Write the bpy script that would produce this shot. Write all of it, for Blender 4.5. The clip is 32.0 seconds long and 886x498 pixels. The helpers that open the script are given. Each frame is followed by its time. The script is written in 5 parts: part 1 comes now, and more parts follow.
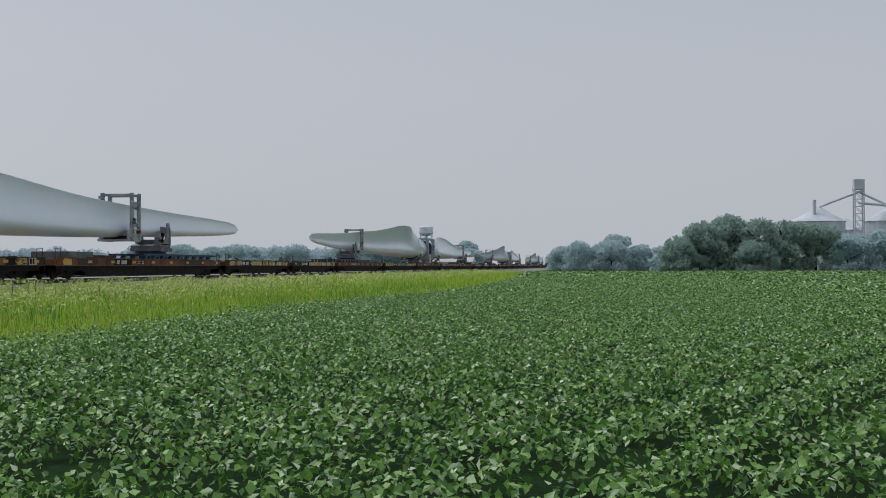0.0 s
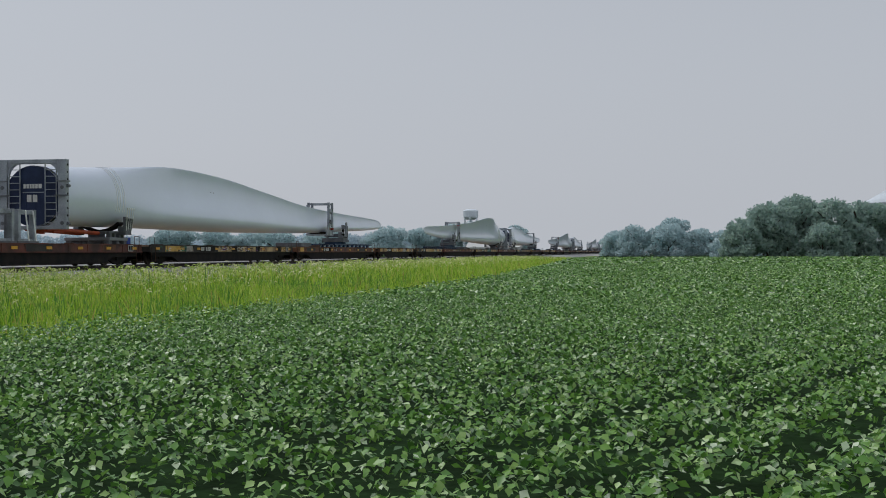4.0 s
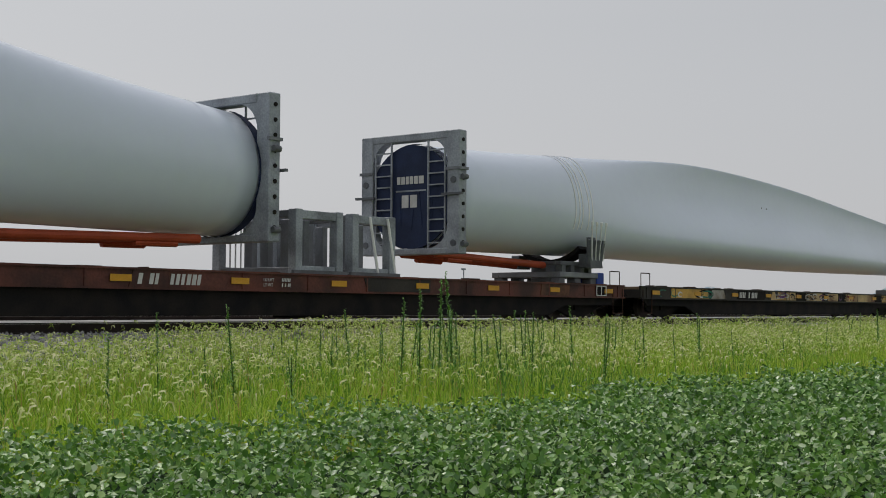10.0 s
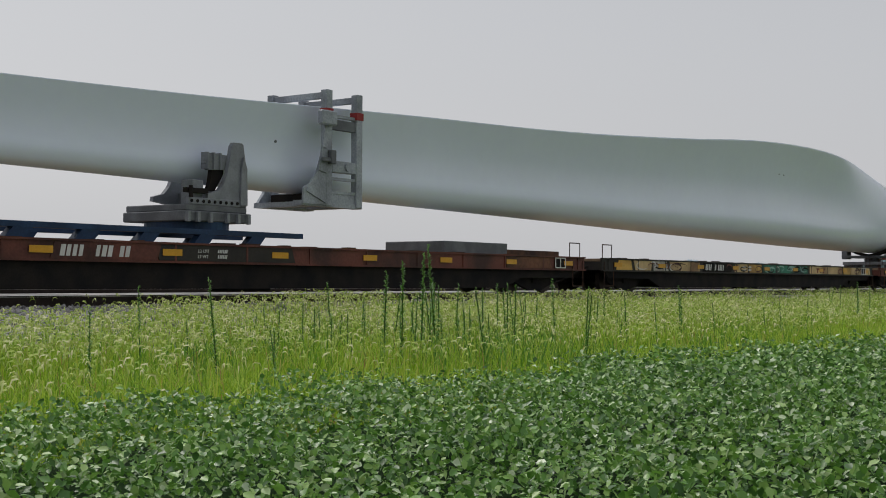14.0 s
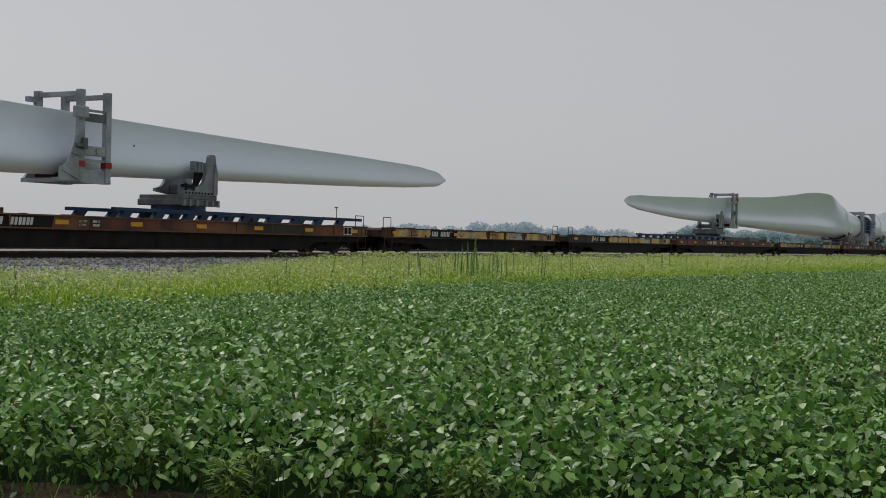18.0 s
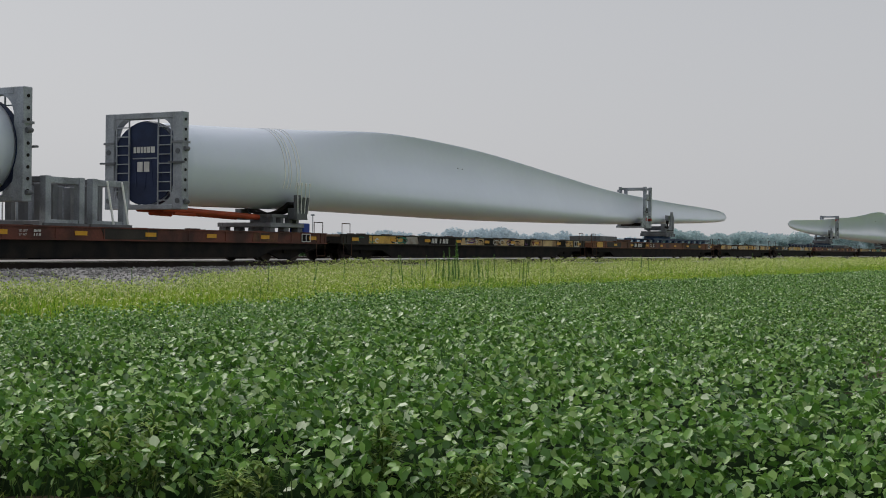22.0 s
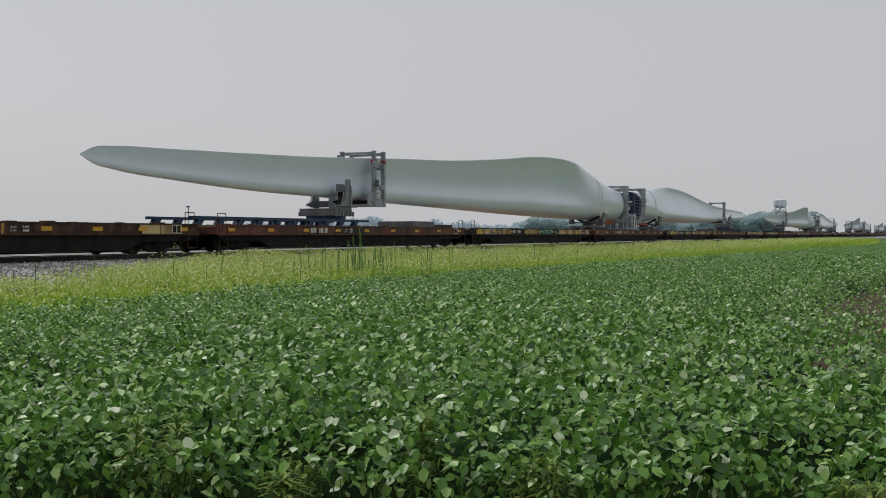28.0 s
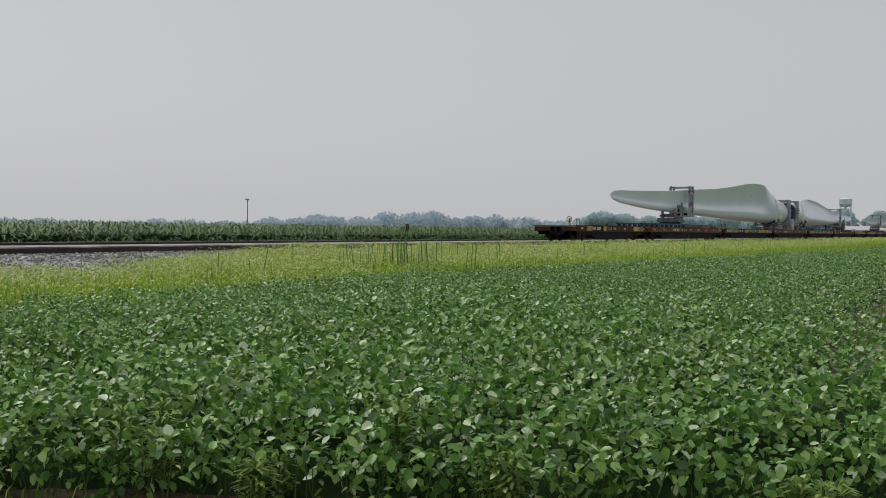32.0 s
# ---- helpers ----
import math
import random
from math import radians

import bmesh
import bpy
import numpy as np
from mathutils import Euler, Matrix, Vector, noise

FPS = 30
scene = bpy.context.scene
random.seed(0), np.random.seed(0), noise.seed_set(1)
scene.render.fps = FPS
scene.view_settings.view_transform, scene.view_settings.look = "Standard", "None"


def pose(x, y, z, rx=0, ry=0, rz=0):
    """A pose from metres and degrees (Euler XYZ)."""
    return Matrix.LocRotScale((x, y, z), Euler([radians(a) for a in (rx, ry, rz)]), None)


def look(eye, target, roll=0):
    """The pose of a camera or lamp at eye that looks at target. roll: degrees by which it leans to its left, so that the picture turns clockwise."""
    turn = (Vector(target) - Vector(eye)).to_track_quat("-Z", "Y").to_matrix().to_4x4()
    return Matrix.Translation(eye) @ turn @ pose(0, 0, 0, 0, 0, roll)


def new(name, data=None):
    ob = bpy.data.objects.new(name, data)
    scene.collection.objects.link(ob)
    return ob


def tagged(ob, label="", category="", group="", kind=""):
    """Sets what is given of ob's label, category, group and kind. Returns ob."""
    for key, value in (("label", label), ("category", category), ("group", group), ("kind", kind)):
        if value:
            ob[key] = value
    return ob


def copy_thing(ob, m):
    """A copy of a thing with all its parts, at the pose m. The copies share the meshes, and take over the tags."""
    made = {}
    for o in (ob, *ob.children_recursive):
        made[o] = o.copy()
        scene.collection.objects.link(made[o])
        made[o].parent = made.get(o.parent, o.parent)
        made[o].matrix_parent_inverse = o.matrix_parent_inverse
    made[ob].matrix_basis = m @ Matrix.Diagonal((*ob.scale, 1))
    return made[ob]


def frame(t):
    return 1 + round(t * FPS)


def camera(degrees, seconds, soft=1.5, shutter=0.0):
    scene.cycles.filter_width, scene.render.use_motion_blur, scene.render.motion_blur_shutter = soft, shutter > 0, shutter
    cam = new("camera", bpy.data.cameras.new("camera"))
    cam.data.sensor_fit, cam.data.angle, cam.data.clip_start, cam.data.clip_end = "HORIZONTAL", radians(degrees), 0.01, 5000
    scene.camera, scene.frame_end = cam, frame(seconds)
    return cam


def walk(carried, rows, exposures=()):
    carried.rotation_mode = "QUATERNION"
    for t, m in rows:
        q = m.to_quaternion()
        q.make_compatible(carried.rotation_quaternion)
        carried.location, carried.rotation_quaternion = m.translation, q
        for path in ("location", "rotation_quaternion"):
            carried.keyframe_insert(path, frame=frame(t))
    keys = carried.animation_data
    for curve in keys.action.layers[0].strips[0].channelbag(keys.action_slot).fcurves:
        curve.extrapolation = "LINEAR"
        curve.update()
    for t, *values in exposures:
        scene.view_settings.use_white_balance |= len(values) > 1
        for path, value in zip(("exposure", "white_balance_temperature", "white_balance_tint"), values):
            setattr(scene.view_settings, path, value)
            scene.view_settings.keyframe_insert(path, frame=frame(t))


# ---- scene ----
cam = camera(38.4, 32.0, 0.95)

# seconds, x, y, z, heading from the track's normal, pitch, lean
PATH = [
    (0.0, 59.00, 0.00, 1.65, 83.02, 0.79, -0.10),
    (0.5, 74.00, -1.00, 1.65, 83.60, 0.32, -0.10),
    (1.0, 89.00, -2.00, 1.65, 85.64, 0.56, 0.00),
    (1.5, 91.00, -2.50, 1.65, 86.94, 1.24, 0.00),
    (2.0, 90.00, -2.50, 1.65, 86.77, 1.83, 0.07),
    (2.5, 89.00, -2.50, 1.65, 85.81, 1.20, -0.05),
    (4.5, 79.50, 0.50, 1.65, 78.82, 0.45, -0.02),
    (5.0, 77.00, 2.20, 1.65, 76.04, 0.72, 0.05),
    (5.5, 67.50, 3.30, 1.65, 69.74, 1.07, -0.33),
    (6.0, 54.50, 3.50, 1.65, 69.08, 1.62, -0.20),
    (6.2, 48.30, 3.12, 1.65, 69.08, 1.47, -0.18),
    (6.4, 41.20, 2.74, 1.65, 69.08, 1.32, -0.15),
    (6.6, 33.80, 2.36, 1.65, 69.08, 1.17, -0.13),
    (6.8, 26.60, 1.98, 1.65, 69.08, 1.02, -0.11),
    (7.0, 20.60, 1.60, 1.65, 69.08, 0.87, -0.08),
    (7.5, 20.30, 3.20, 1.55, 66.18, 1.04, -0.27),
    (8.0, 20.00, 5.30, 1.36, 61.47, 2.18, 0.19),
    (8.5, 18.00, 5.80, 1.36, 56.77, 2.49, 0.19),
    (9.0, 16.30, 6.20, 1.36, 54.50, 3.31, 0.10),
    (9.5, 15.30, 6.40, 1.36, 53.58, 2.72, 0.19),
    (10.0, 15.00, 6.50, 1.36, 53.28, 2.70, 0.26),
    (10.5, 15.00, 6.50, 1.36, 52.74, 1.75, 0.20),
    (11.0, 15.00, 6.50, 1.36, 52.29, 1.20, 0.15),
    (11.5, 15.00, 6.50, 1.36, 52.35, 0.13, 0.20),
    (12.0, 15.00, 6.50, 1.36, 52.16, 0.82, 0.21),
    (12.5, 15.00, 6.50, 1.36, 52.49, 1.03, 0.21),
    (13.0, 15.00, 6.50, 1.36, 52.41, 1.24, 0.20),
    (13.5, 15.00, 6.50, 1.36, 53.15, 1.46, 0.20),
    (14.0, 15.00, 6.50, 1.36, 54.07, 1.48, 0.21),
    (14.5, 15.00, 6.50, 1.36, 54.15, 0.88, 0.20),
    (16.5, -6.17, -1.07, 1.60, 61.73, 0.35, 1.35),
    (17.0, -6.17, -1.04, 1.60, 61.89, 0.16, 1.65),
    (17.5, -6.16, -1.04, 1.60, 61.88, -0.05, 1.49),
    (18.0, -6.15, -1.09, 1.60, 61.58, -0.34, 1.23),
    (18.5, -6.12, -1.16, 1.61, 61.13, -0.42, 1.13),
    (19.0, -6.14, -1.14, 1.61, 61.27, -0.14, 1.08),
    (19.5, -6.16, -1.08, 1.60, 61.69, -0.10, 0.79),
    (20.0, -6.19, -0.99, 1.60, 62.25, -0.03, 0.82),
    (20.5, -6.21, -0.94, 1.60, 62.52, 0.10, 0.55),
    (21.0, -6.21, -0.94, 1.60, 62.54, 0.11, 0.65),
    (21.5, -6.21, -0.94, 1.60, 62.54, 0.07, 0.42),
    (22.0, -6.21, -0.91, 1.60, 62.70, -0.04, 0.63),
    (22.5, -6.22, -0.89, 1.60, 62.81, -0.10, 0.52),
    (23.0, -6.22, -0.87, 1.59, 62.95, -0.16, 0.49),
    (23.5, -6.23, -0.85, 1.59, 63.07, -0.17, 0.23),
    (24.0, -6.23, -0.83, 1.59, 63.20, -0.17, 0.32),
    (24.5, -6.23, -0.86, 1.59, 62.99, -0.17, 0.11),
    (26.5, -6.29, -0.53, 1.58, 64.89, -0.20, -0.10),
    (27.0, -6.31, -0.34, 1.58, 65.92, -0.21, -0.09),
    (27.5, -6.31, -0.06, 1.57, 67.32, -0.34, -0.13),
    (28.0, -6.29, 0.19, 1.56, 68.56, -0.51, -0.37),
    (28.5, -6.27, 0.33, 1.56, 69.23, -0.58, -0.09),
    (29.0, -6.25, 0.42, 1.56, 69.65, -0.51, 0.09),
    (29.5, -6.25, 0.44, 1.56, 69.76, -0.51, 0.12),
    (30.0, -6.25, 0.42, 1.56, 69.64, -0.51, 0.27),
    (30.5, -6.27, 0.32, 1.56, 69.19, -0.47, 0.27),
    (31.0, -6.29, 0.15, 1.57, 68.38, -0.50, 0.20),
    (31.5, -6.30, -0.09, 1.57, 67.16, -0.57, 0.22),
    (32.0, -6.29, -0.36, 1.58, 65.79, -0.74, 0.30),
]
walk(cam, [(t, pose(x, y, z, 90 + p, -r, -h)) for t, x, y, z, h, p, r in PATH],
     [(0, -0.08, 6100, 9.5), (1.2, -0.08, 6100, 9.5), (2.0, -0.2, 6200, 9), (4.5, -0.08, 6100, 9.5), (6.0, -0.15, 6100, 9.5), (6.8, -0.14, 6500, 9), (8.2, -0.1, 6500, 9), (9.0, -0.01, 6500, 9.5), (10.0, -0.06, 6500, 9.5), (11.0, 0, 6500, 10), (14.5, 0, 6500, 10),
      (16.5, -0.16, 6500, 10), (21.0, -0.09, 6500, 10), (23.0, 0, 6500, 10), (27.0, -0.02, 6500, 10), (32, -0.04, 6500, 10)])

EYE = 1.65                      # z of the eye over the field
TRACK = 27.0                    # the track's centre line, across from the camera
PERIOD = 176.4                  # length of one set of seven cars

# ---------------------------------------------------------------- light
world = bpy.data.worlds.new("overcast_sky")
scene.world = world
world.use_nodes = True
wn, wl = world.node_tree.nodes, world.node_tree.links
sky = wn.new("ShaderNodeTexSky")
sky.sky_type, sky.sun_disc = "NISHITA", False
sky.sun_elevation, sky.sun_rotation = radians(53), radians(22)
sky.air_density, sky.dust_density, sky.ozone_density = 1.0, 6.0, 1.0
dull = wn.new("ShaderNodeHueSaturation")
dull.inputs["Saturation"].default_value = 0.25
wl.new(sky.outputs[0], dull.inputs["Color"])
veil = wn.new("ShaderNodeMix")
veil.data_type = "RGBA"
veil.inputs[0].default_value = 0.75
veil.inputs[7].default_value = (5.65, 5.72, 5.95, 1)
wl.new(dull.outputs[0], veil.inputs[6])
# the haze is brightest low over the horizon
way, apart = wn.new("ShaderNodeTexCoord"), wn.new("ShaderNodeSeparateXYZ")
wl.new(way.outputs["Generated"], apart.inputs[0])
haze = wn.new("ShaderNodeValToRGB")
haze.color_ramp.elements[0].position, haze.color_ramp.elements[1].position = 0.0, 0.22
haze.color_ramp.elements[0].color, haze.color_ramp.elements[1].color = (0.675, 0.68, 0.70, 1), (0.545, 0.56, 0.59, 1)
grow = wn.new("ShaderNodeVectorMath")
grow.operation = "SCALE"
grow.inputs["Scale"].default_value = 10.0
wl.new(apart.outputs[2], haze.inputs[0])
wl.new(haze.outputs[0], grow.inputs[0])
wl.new(grow.outputs[0], veil.inputs[7])
bg = wn["Background"]
wl.new(veil.outputs[2], bg.inputs[0])
bg.inputs[1].default_value = 0.1
sun = new("sun", bpy.data.lights.new("sun", "SUN"))
sun.data.energy, sun.data.angle, sun.data.color = 1.0, radians(25), (1, 0.96, 0.9)
sun.matrix_world = look((0, 0, 0), (-0.25, -0.62, -0.9))


# ---------------------------------------------------------------- materials
def material(name, colour, rough=0.6, metal=0.0, vary=0.25, scale=3.0, fine=40.0, bump=0.1, other=None, spots=0.0, island=0.0, objects=0.0, spec=0.25):
    """A surface with broad stains, fine grain and relief; other: the colour of the stains."""
    m = bpy.data.materials.new(name)
    m.use_nodes = True
    n, l = m.node_tree.nodes, m.node_tree.links
    b = n["Principled BSDF"]
    b.inputs["Roughness"].default_value, b.inputs["Metallic"].default_value = rough, metal
    b.inputs["Specular IOR Level"].default_value = spec
    co = n.new("ShaderNodeTexCoord")
    broad, grain = n.new("ShaderNodeTexNoise"), n.new("ShaderNodeTexNoise")
    broad.inputs["Scale"].default_value, broad.inputs["Detail"].default_value = scale, 6
    grain.inputs["Scale"].default_value, grain.inputs["Detail"].default_value = fine, 4
    l.new(co.outputs["Object"], broad.inputs["Vector"])
    l.new(co.outputs["Object"], grain.inputs["Vector"])
    other = other or tuple(c * (1 - vary) for c in colour)
    ramp = n.new("ShaderNodeValToRGB")
    ramp.color_ramp.elements[0].position, ramp.color_ramp.elements[1].position = 0.42 - spots, 0.62 - spots
    ramp.color_ramp.elements[0].color, ramp.color_ramp.elements[1].color = (*other, 1), (*colour, 1)
    l.new(broad.outputs[0], ramp.inputs[0])
    mix = n.new("ShaderNodeMix")
    mix.data_type, mix.blend_type = "RGBA", "MULTIPLY"
    mix.inputs[0].default_value = 1.0
    tone = n.new("ShaderNodeMapRange")
    tone.inputs["To Min"].default_value, tone.inputs["To Max"].default_value = 1 - vary, 1 + vary
    l.new(grain.outputs[0], tone.inputs[0])
    l.new(ramp.outputs[0], mix.inputs[6])
    l.new(tone.outputs[0], mix.inputs[7])
    last = mix.outputs[2]
    for amount, node, socket in ((island, "ShaderNodeNewGeometry", "Random Per Island"), (objects, "ShaderNodeObjectInfo", "Random")):
        if amount:
            src, rng, mul = n.new(node), n.new("ShaderNodeMapRange"), n.new("ShaderNodeMix")
            rng.inputs["To Min"].default_value, rng.inputs["To Max"].default_value = 1 - amount, 1 + amount
            mul.data_type, mul.blend_type = "RGBA", "MULTIPLY"
            mul.inputs[0].default_value = 1.0
            l.new(src.outputs[socket], rng.inputs[0])
            l.new(last, mul.inputs[6])
            l.new(rng.outputs[0], mul.inputs[7])
            last = mul.outputs[2]
    l.new(last, b.inputs["Base Color"])
    if bump:
        bm_ = n.new("ShaderNodeBump")
        bm_.inputs["Strength"].default_value, bm_.inputs["Distance"].default_value = bump, 0.02
        l.new(grain.outputs[0], bm_.inputs["Height"])
        l.new(bm_.outputs[0], b.inputs["Normal"])
    return m


def foliage(name, stops, rough=0.45, through_light=0.15):
    """Leaves whose colour is drawn leaf by leaf from a row of stops (share, colour)."""
    m = bpy.data.materials.new(name)
    m.use_nodes = True
    n, l = m.node_tree.nodes, m.node_tree.links
    b = n["Principled BSDF"]
    b.inputs["Roughness"].default_value = rough
    geo, ramp = n.new("ShaderNodeNewGeometry"), n.new("ShaderNodeValToRGB")
    ramp.color_ramp.interpolation = "LINEAR"
    while len(ramp.color_ramp.elements) < len(stops):
        ramp.color_ramp.elements.new(0.5)
    for e, (at, c) in zip(ramp.color_ramp.elements, stops):
        e.position, e.color = at, (*c, 1)
    l.new(geo.outputs["Random Per Island"], ramp.inputs[0])
    l.new(ramp.outputs[0], b.inputs["Base Color"])
    tr, add = n.new("ShaderNodeBsdfTranslucent"), n.new("ShaderNodeMixShader")
    l.new(ramp.outputs[0], tr.inputs[0])
    add.inputs[0].default_value = through_light
    l.new(b.outputs[0], add.inputs[1])
    l.new(tr.outputs[0], add.inputs[2])
    l.new(add.outputs[0], n["Material Output"].inputs[0])
    return m


M_GEL = material("white_gelcoat", (0.695, 0.765, 0.88), 0.25, 0, 0.025, 0.25, 3.0, 0.0, spec=0.55)
M_STEEL = material("grey_painted_steel", (0.34, 0.37, 0.41), 0.5, 0.1, 0.42, 1.1, 22, 0.14, spots=0.05)
M_DARKSTEEL = material("dark_grey_steel", (0.155, 0.165, 0.18), 0.55, 0.15, 0.3, 2.0, 30, 0.15)
M_MIDSTEEL = material("mid_grey_steel", (0.24, 0.255, 0.28), 0.5, 0.1, 0.25, 1.8, 30, 0.12)
M_BLACK = material("grimy_black_underframe", (0.012, 0.012, 0.013), 0.85, 0, 0.35, 1.5, 25, 0.2, other=(0.022, 0.019, 0.017), spec=0.12)
M_BROWN = material("brown_red_car_paint", (0.15, 0.050, 0.036), 0.6, 0, 0.4, 0.7, 18, 0.15, other=(0.055, 0.026, 0.022), spots=0.05)
M_DARKBROWN = material("dark_brown_car_paint", (0.040, 0.034, 0.029), 0.6, 0, 0.35, 0.8, 25, 0.15, other=(0.026, 0.023, 0.021))
M_RUSTY = material("rust_streaked_brown_car_paint", (0.17, 0.075, 0.042), 0.7, 0, 0.45, 0.6, 14, 0.2, other=(0.05, 0.032, 0.026), spots=0.1)
M_GREYPAINT = material("faded_grey_white_graffiti_paint", (0.46, 0.45, 0.42), 0.65, 0, 0.3, 1.2, 20, 0.08, other=(0.22, 0.18, 0.14), spots=0.05)
M_MAROON = material("maroon_lettering_paint", (0.16, 0.022, 0.02), 0.6, 0, 0.2, 3, 30, 0.03)
M_DECK = material("worn_wooden_deck", (0.34, 0.24, 0.15), 0.85, 0, 0.3, 0.8, 20, 0.3, other=(0.18, 0.11, 0.07))
M_PURPLE = material("purple_graffiti_paint", (0.13, 0.04, 0.16), 0.6, 0, 0.3, 1.5, 25, 0.05)
M_AQUA = material("pale_aqua_graffiti_paint", (0.30, 0.52, 0.46), 0.6, 0, 0.25, 1.5, 25, 0.05)
M_YELLOW = material("weathered_yellow_car_paint", (0.62, 0.38, 0.09), 0.6, 0, 0.3, 0.7, 18, 0.15, other=(0.20, 0.11, 0.05), spots=0.1)
M_TAN = material("faded_tan_car_paint", (0.58, 0.43, 0.22), 0.65, 0, 0.25, 0.8, 25, 0.15, other=(0.22, 0.13, 0.07), spots=0.06)
M_RUST = material("rusted_steel", (0.10, 0.05, 0.03), 0.8, 0, 0.35, 2, 25, 0.2, other=(0.04, 0.025, 0.02))
M_REFLECT = material("yellow_reflective_tape", (0.66, 0.34, 0.03), 0.4, 0, 0.15, 4, 40, 0.02)
M_WHITE = material("white_lettering_paint", (0.62, 0.62, 0.60), 0.6, 0, 0.12, 4, 40, 0.03)
M_ORANGE = material("orange_red_tie_beam", (0.42, 0.075, 0.03), 0.5, 0, 0.2, 1.5, 25, 0.08)
M_NAVY = material("navy_cover_cloth", (0.022, 0.035, 0.085), 0.6, 0, 0.25, 1.5, 25, 0.2)
M_BLUE = material("blue_painted_rail", (0.02, 0.055, 0.13), 0.5, 0, 0.4, 1.2, 25, 0.1)
M_BLUEBOX = material("bright_blue_box", (0.02, 0.06, 0.36), 0.45, 0, 0.15, 2, 25, 0.05)
M_RED = material("red_band", (0.30, 0.03, 0.03), 0.5, 0, 0.15, 2, 25, 0.05)
M_GREEN = material("green_graffiti_paint", (0.04, 0.24, 0.16), 0.6, 0, 0.3, 1.5, 25, 0.05, other=(0.02, 0.06, 0.05))
M_STRAP = material("pale_strap_webbing", (0.88, 0.89, 0.89), 0.7, 0, 0.1, 4, 60, 0.05)
M_RAIL = material("worn_rail_steel", (0.055, 0.042, 0.037), 0.6, 0.2, 0.3, 2, 20, 0.1)
M_POLISHED = material("polished_rail_steel", (0.62, 0.60, 0.58), 0.28, 0.9, 0.1, 2, 20, 0.02)
M_TIE = material("creosoted_tie", (0.10, 0.085, 0.07), 0.85, 0, 0.35, 2, 20, 0.3)
M_BALLAST = material("crushed_grey_ballast", (0.37, 0.36, 0.355), 0.9, 0, 0.4, 0.8, 9, 0.9, island=0.35)
M_SOIL = material("dry_brown_soil", (0.11, 0.075, 0.047), 0.95, 0, 0.5, 1.5, 14, 1.0, other=(0.05, 0.036, 0.024))
# near-black green: the shade deep among leaves, given as a colour
M_LEAFSHADE = material("painted_leaf_shade", (0.019, 0.046, 0.013), 0.95, 0, 0.5, 1.5, 9, 0.8)
M_LEAFSHADE.node_tree.nodes["Principled BSDF"].inputs["Specular IOR Level"].default_value = 0.05
M_TURF = material("short_grass_turf", (0.13, 0.24, 0.03), 0.9, 0, 0.4, 0.35, 6, 0.6, other=(0.20, 0.26, 0.06))
M_STEM = material("green_brown_stems", (0.085, 0.15, 0.04), 0.8, 0, 0.3, 6, 30, 0.2)
M_CONCRETE = material("pale_galvanised_steel", (0.68, 0.73, 0.78), 0.6, 0.0, 0.15, 0.3, 6, 0.05)
M_TANK = material("pale_blue_white_tank_paint", (0.76, 0.82, 0.88), 0.5, 0, 0.05, 0.3, 6, 0.02)
M_SIGN = material("black_sign_plate", (0.02, 0.02, 0.022), 0.5, 0, 0.2, 4, 30, 0.05)
M_WEED = foliage("yellow_green_weed_leaves", ((0.0, (0.10, 0.20, 0.03)), (0.7, (0.22, 0.34, 0.05)), (1.0, (0.34, 0.42, 0.09))), 0.6, 0.25)
M_BARK = material("tree_bark", (0.09, 0.07, 0.055), 0.9, 0, 0.3, 3, 20, 0.4)

# the palest stops paint leaf highlights as well as pale undersides
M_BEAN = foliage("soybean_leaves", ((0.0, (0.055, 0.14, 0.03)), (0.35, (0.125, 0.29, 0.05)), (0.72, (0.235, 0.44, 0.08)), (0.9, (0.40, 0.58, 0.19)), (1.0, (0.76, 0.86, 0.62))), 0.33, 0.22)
M_GRASS = foliage("tall_grass_blades", ((0.0, (0.15, 0.31, 0.022)), (0.45, (0.36, 0.56, 0.04)), (0.8, (0.54, 0.69, 0.075)), (0.93, (0.60, 0.58, 0.14)), (1.0, (0.44, 0.28, 0.11))), 0.6, 0.3)
M_SEED = foliage("pale_seed_heads", ((0.0, (0.33, 0.49, 0.065)), (0.6, (0.53, 0.61, 0.16)), (1.0, (0.84, 0.80, 0.50))), 0.8, 0.2)
M_DRY = foliage("dry_grass_blades", ((0.0, (0.30, 0.34, 0.05)), (0.5, (0.50, 0.46, 0.12)), (1.0, (0.50, 0.30, 0.12))), 0.7, 0.25)
M_STALK = foliage("dark_weed_leaves", ((0.0, (0.07, 0.21, 0.025)), (1.0, (0.18, 0.40, 0.05))), 0.6, 0.2)
M_CORN = foliage("corn_leaves", ((0.0, (0.07, 0.16, 0.045)), (0.7, (0.12, 0.24, 0.06)), (1.0, (0.28, 0.29, 0.13))), 0.5, 0.15)
# far trees: distance haze is mixed into the leaf colours, pale and bluish
M_TREE_HAZED = foliage("haze_tinted_tree_leaves", ((0.0, (0.34, 0.46, 0.42)), (0.6, (0.40, 0.52, 0.46)), (1.0, (0.44, 0.56, 0.46))), 0.8, 0.5)
M_HAZETREE = foliage("paler_haze_tinted_leaves", ((0.0, (0.50, 0.63, 0.65)), (1.0, (0.60, 0.72, 0.73))), 0.9, 0.5)
M_FARTREE_HAZED = foliage("haze_tinted_wood_leaves", ((0.0, (0.50, 0.61, 0.67)), (1.0, (0.61, 0.71, 0.76))), 0.9, 0.45)


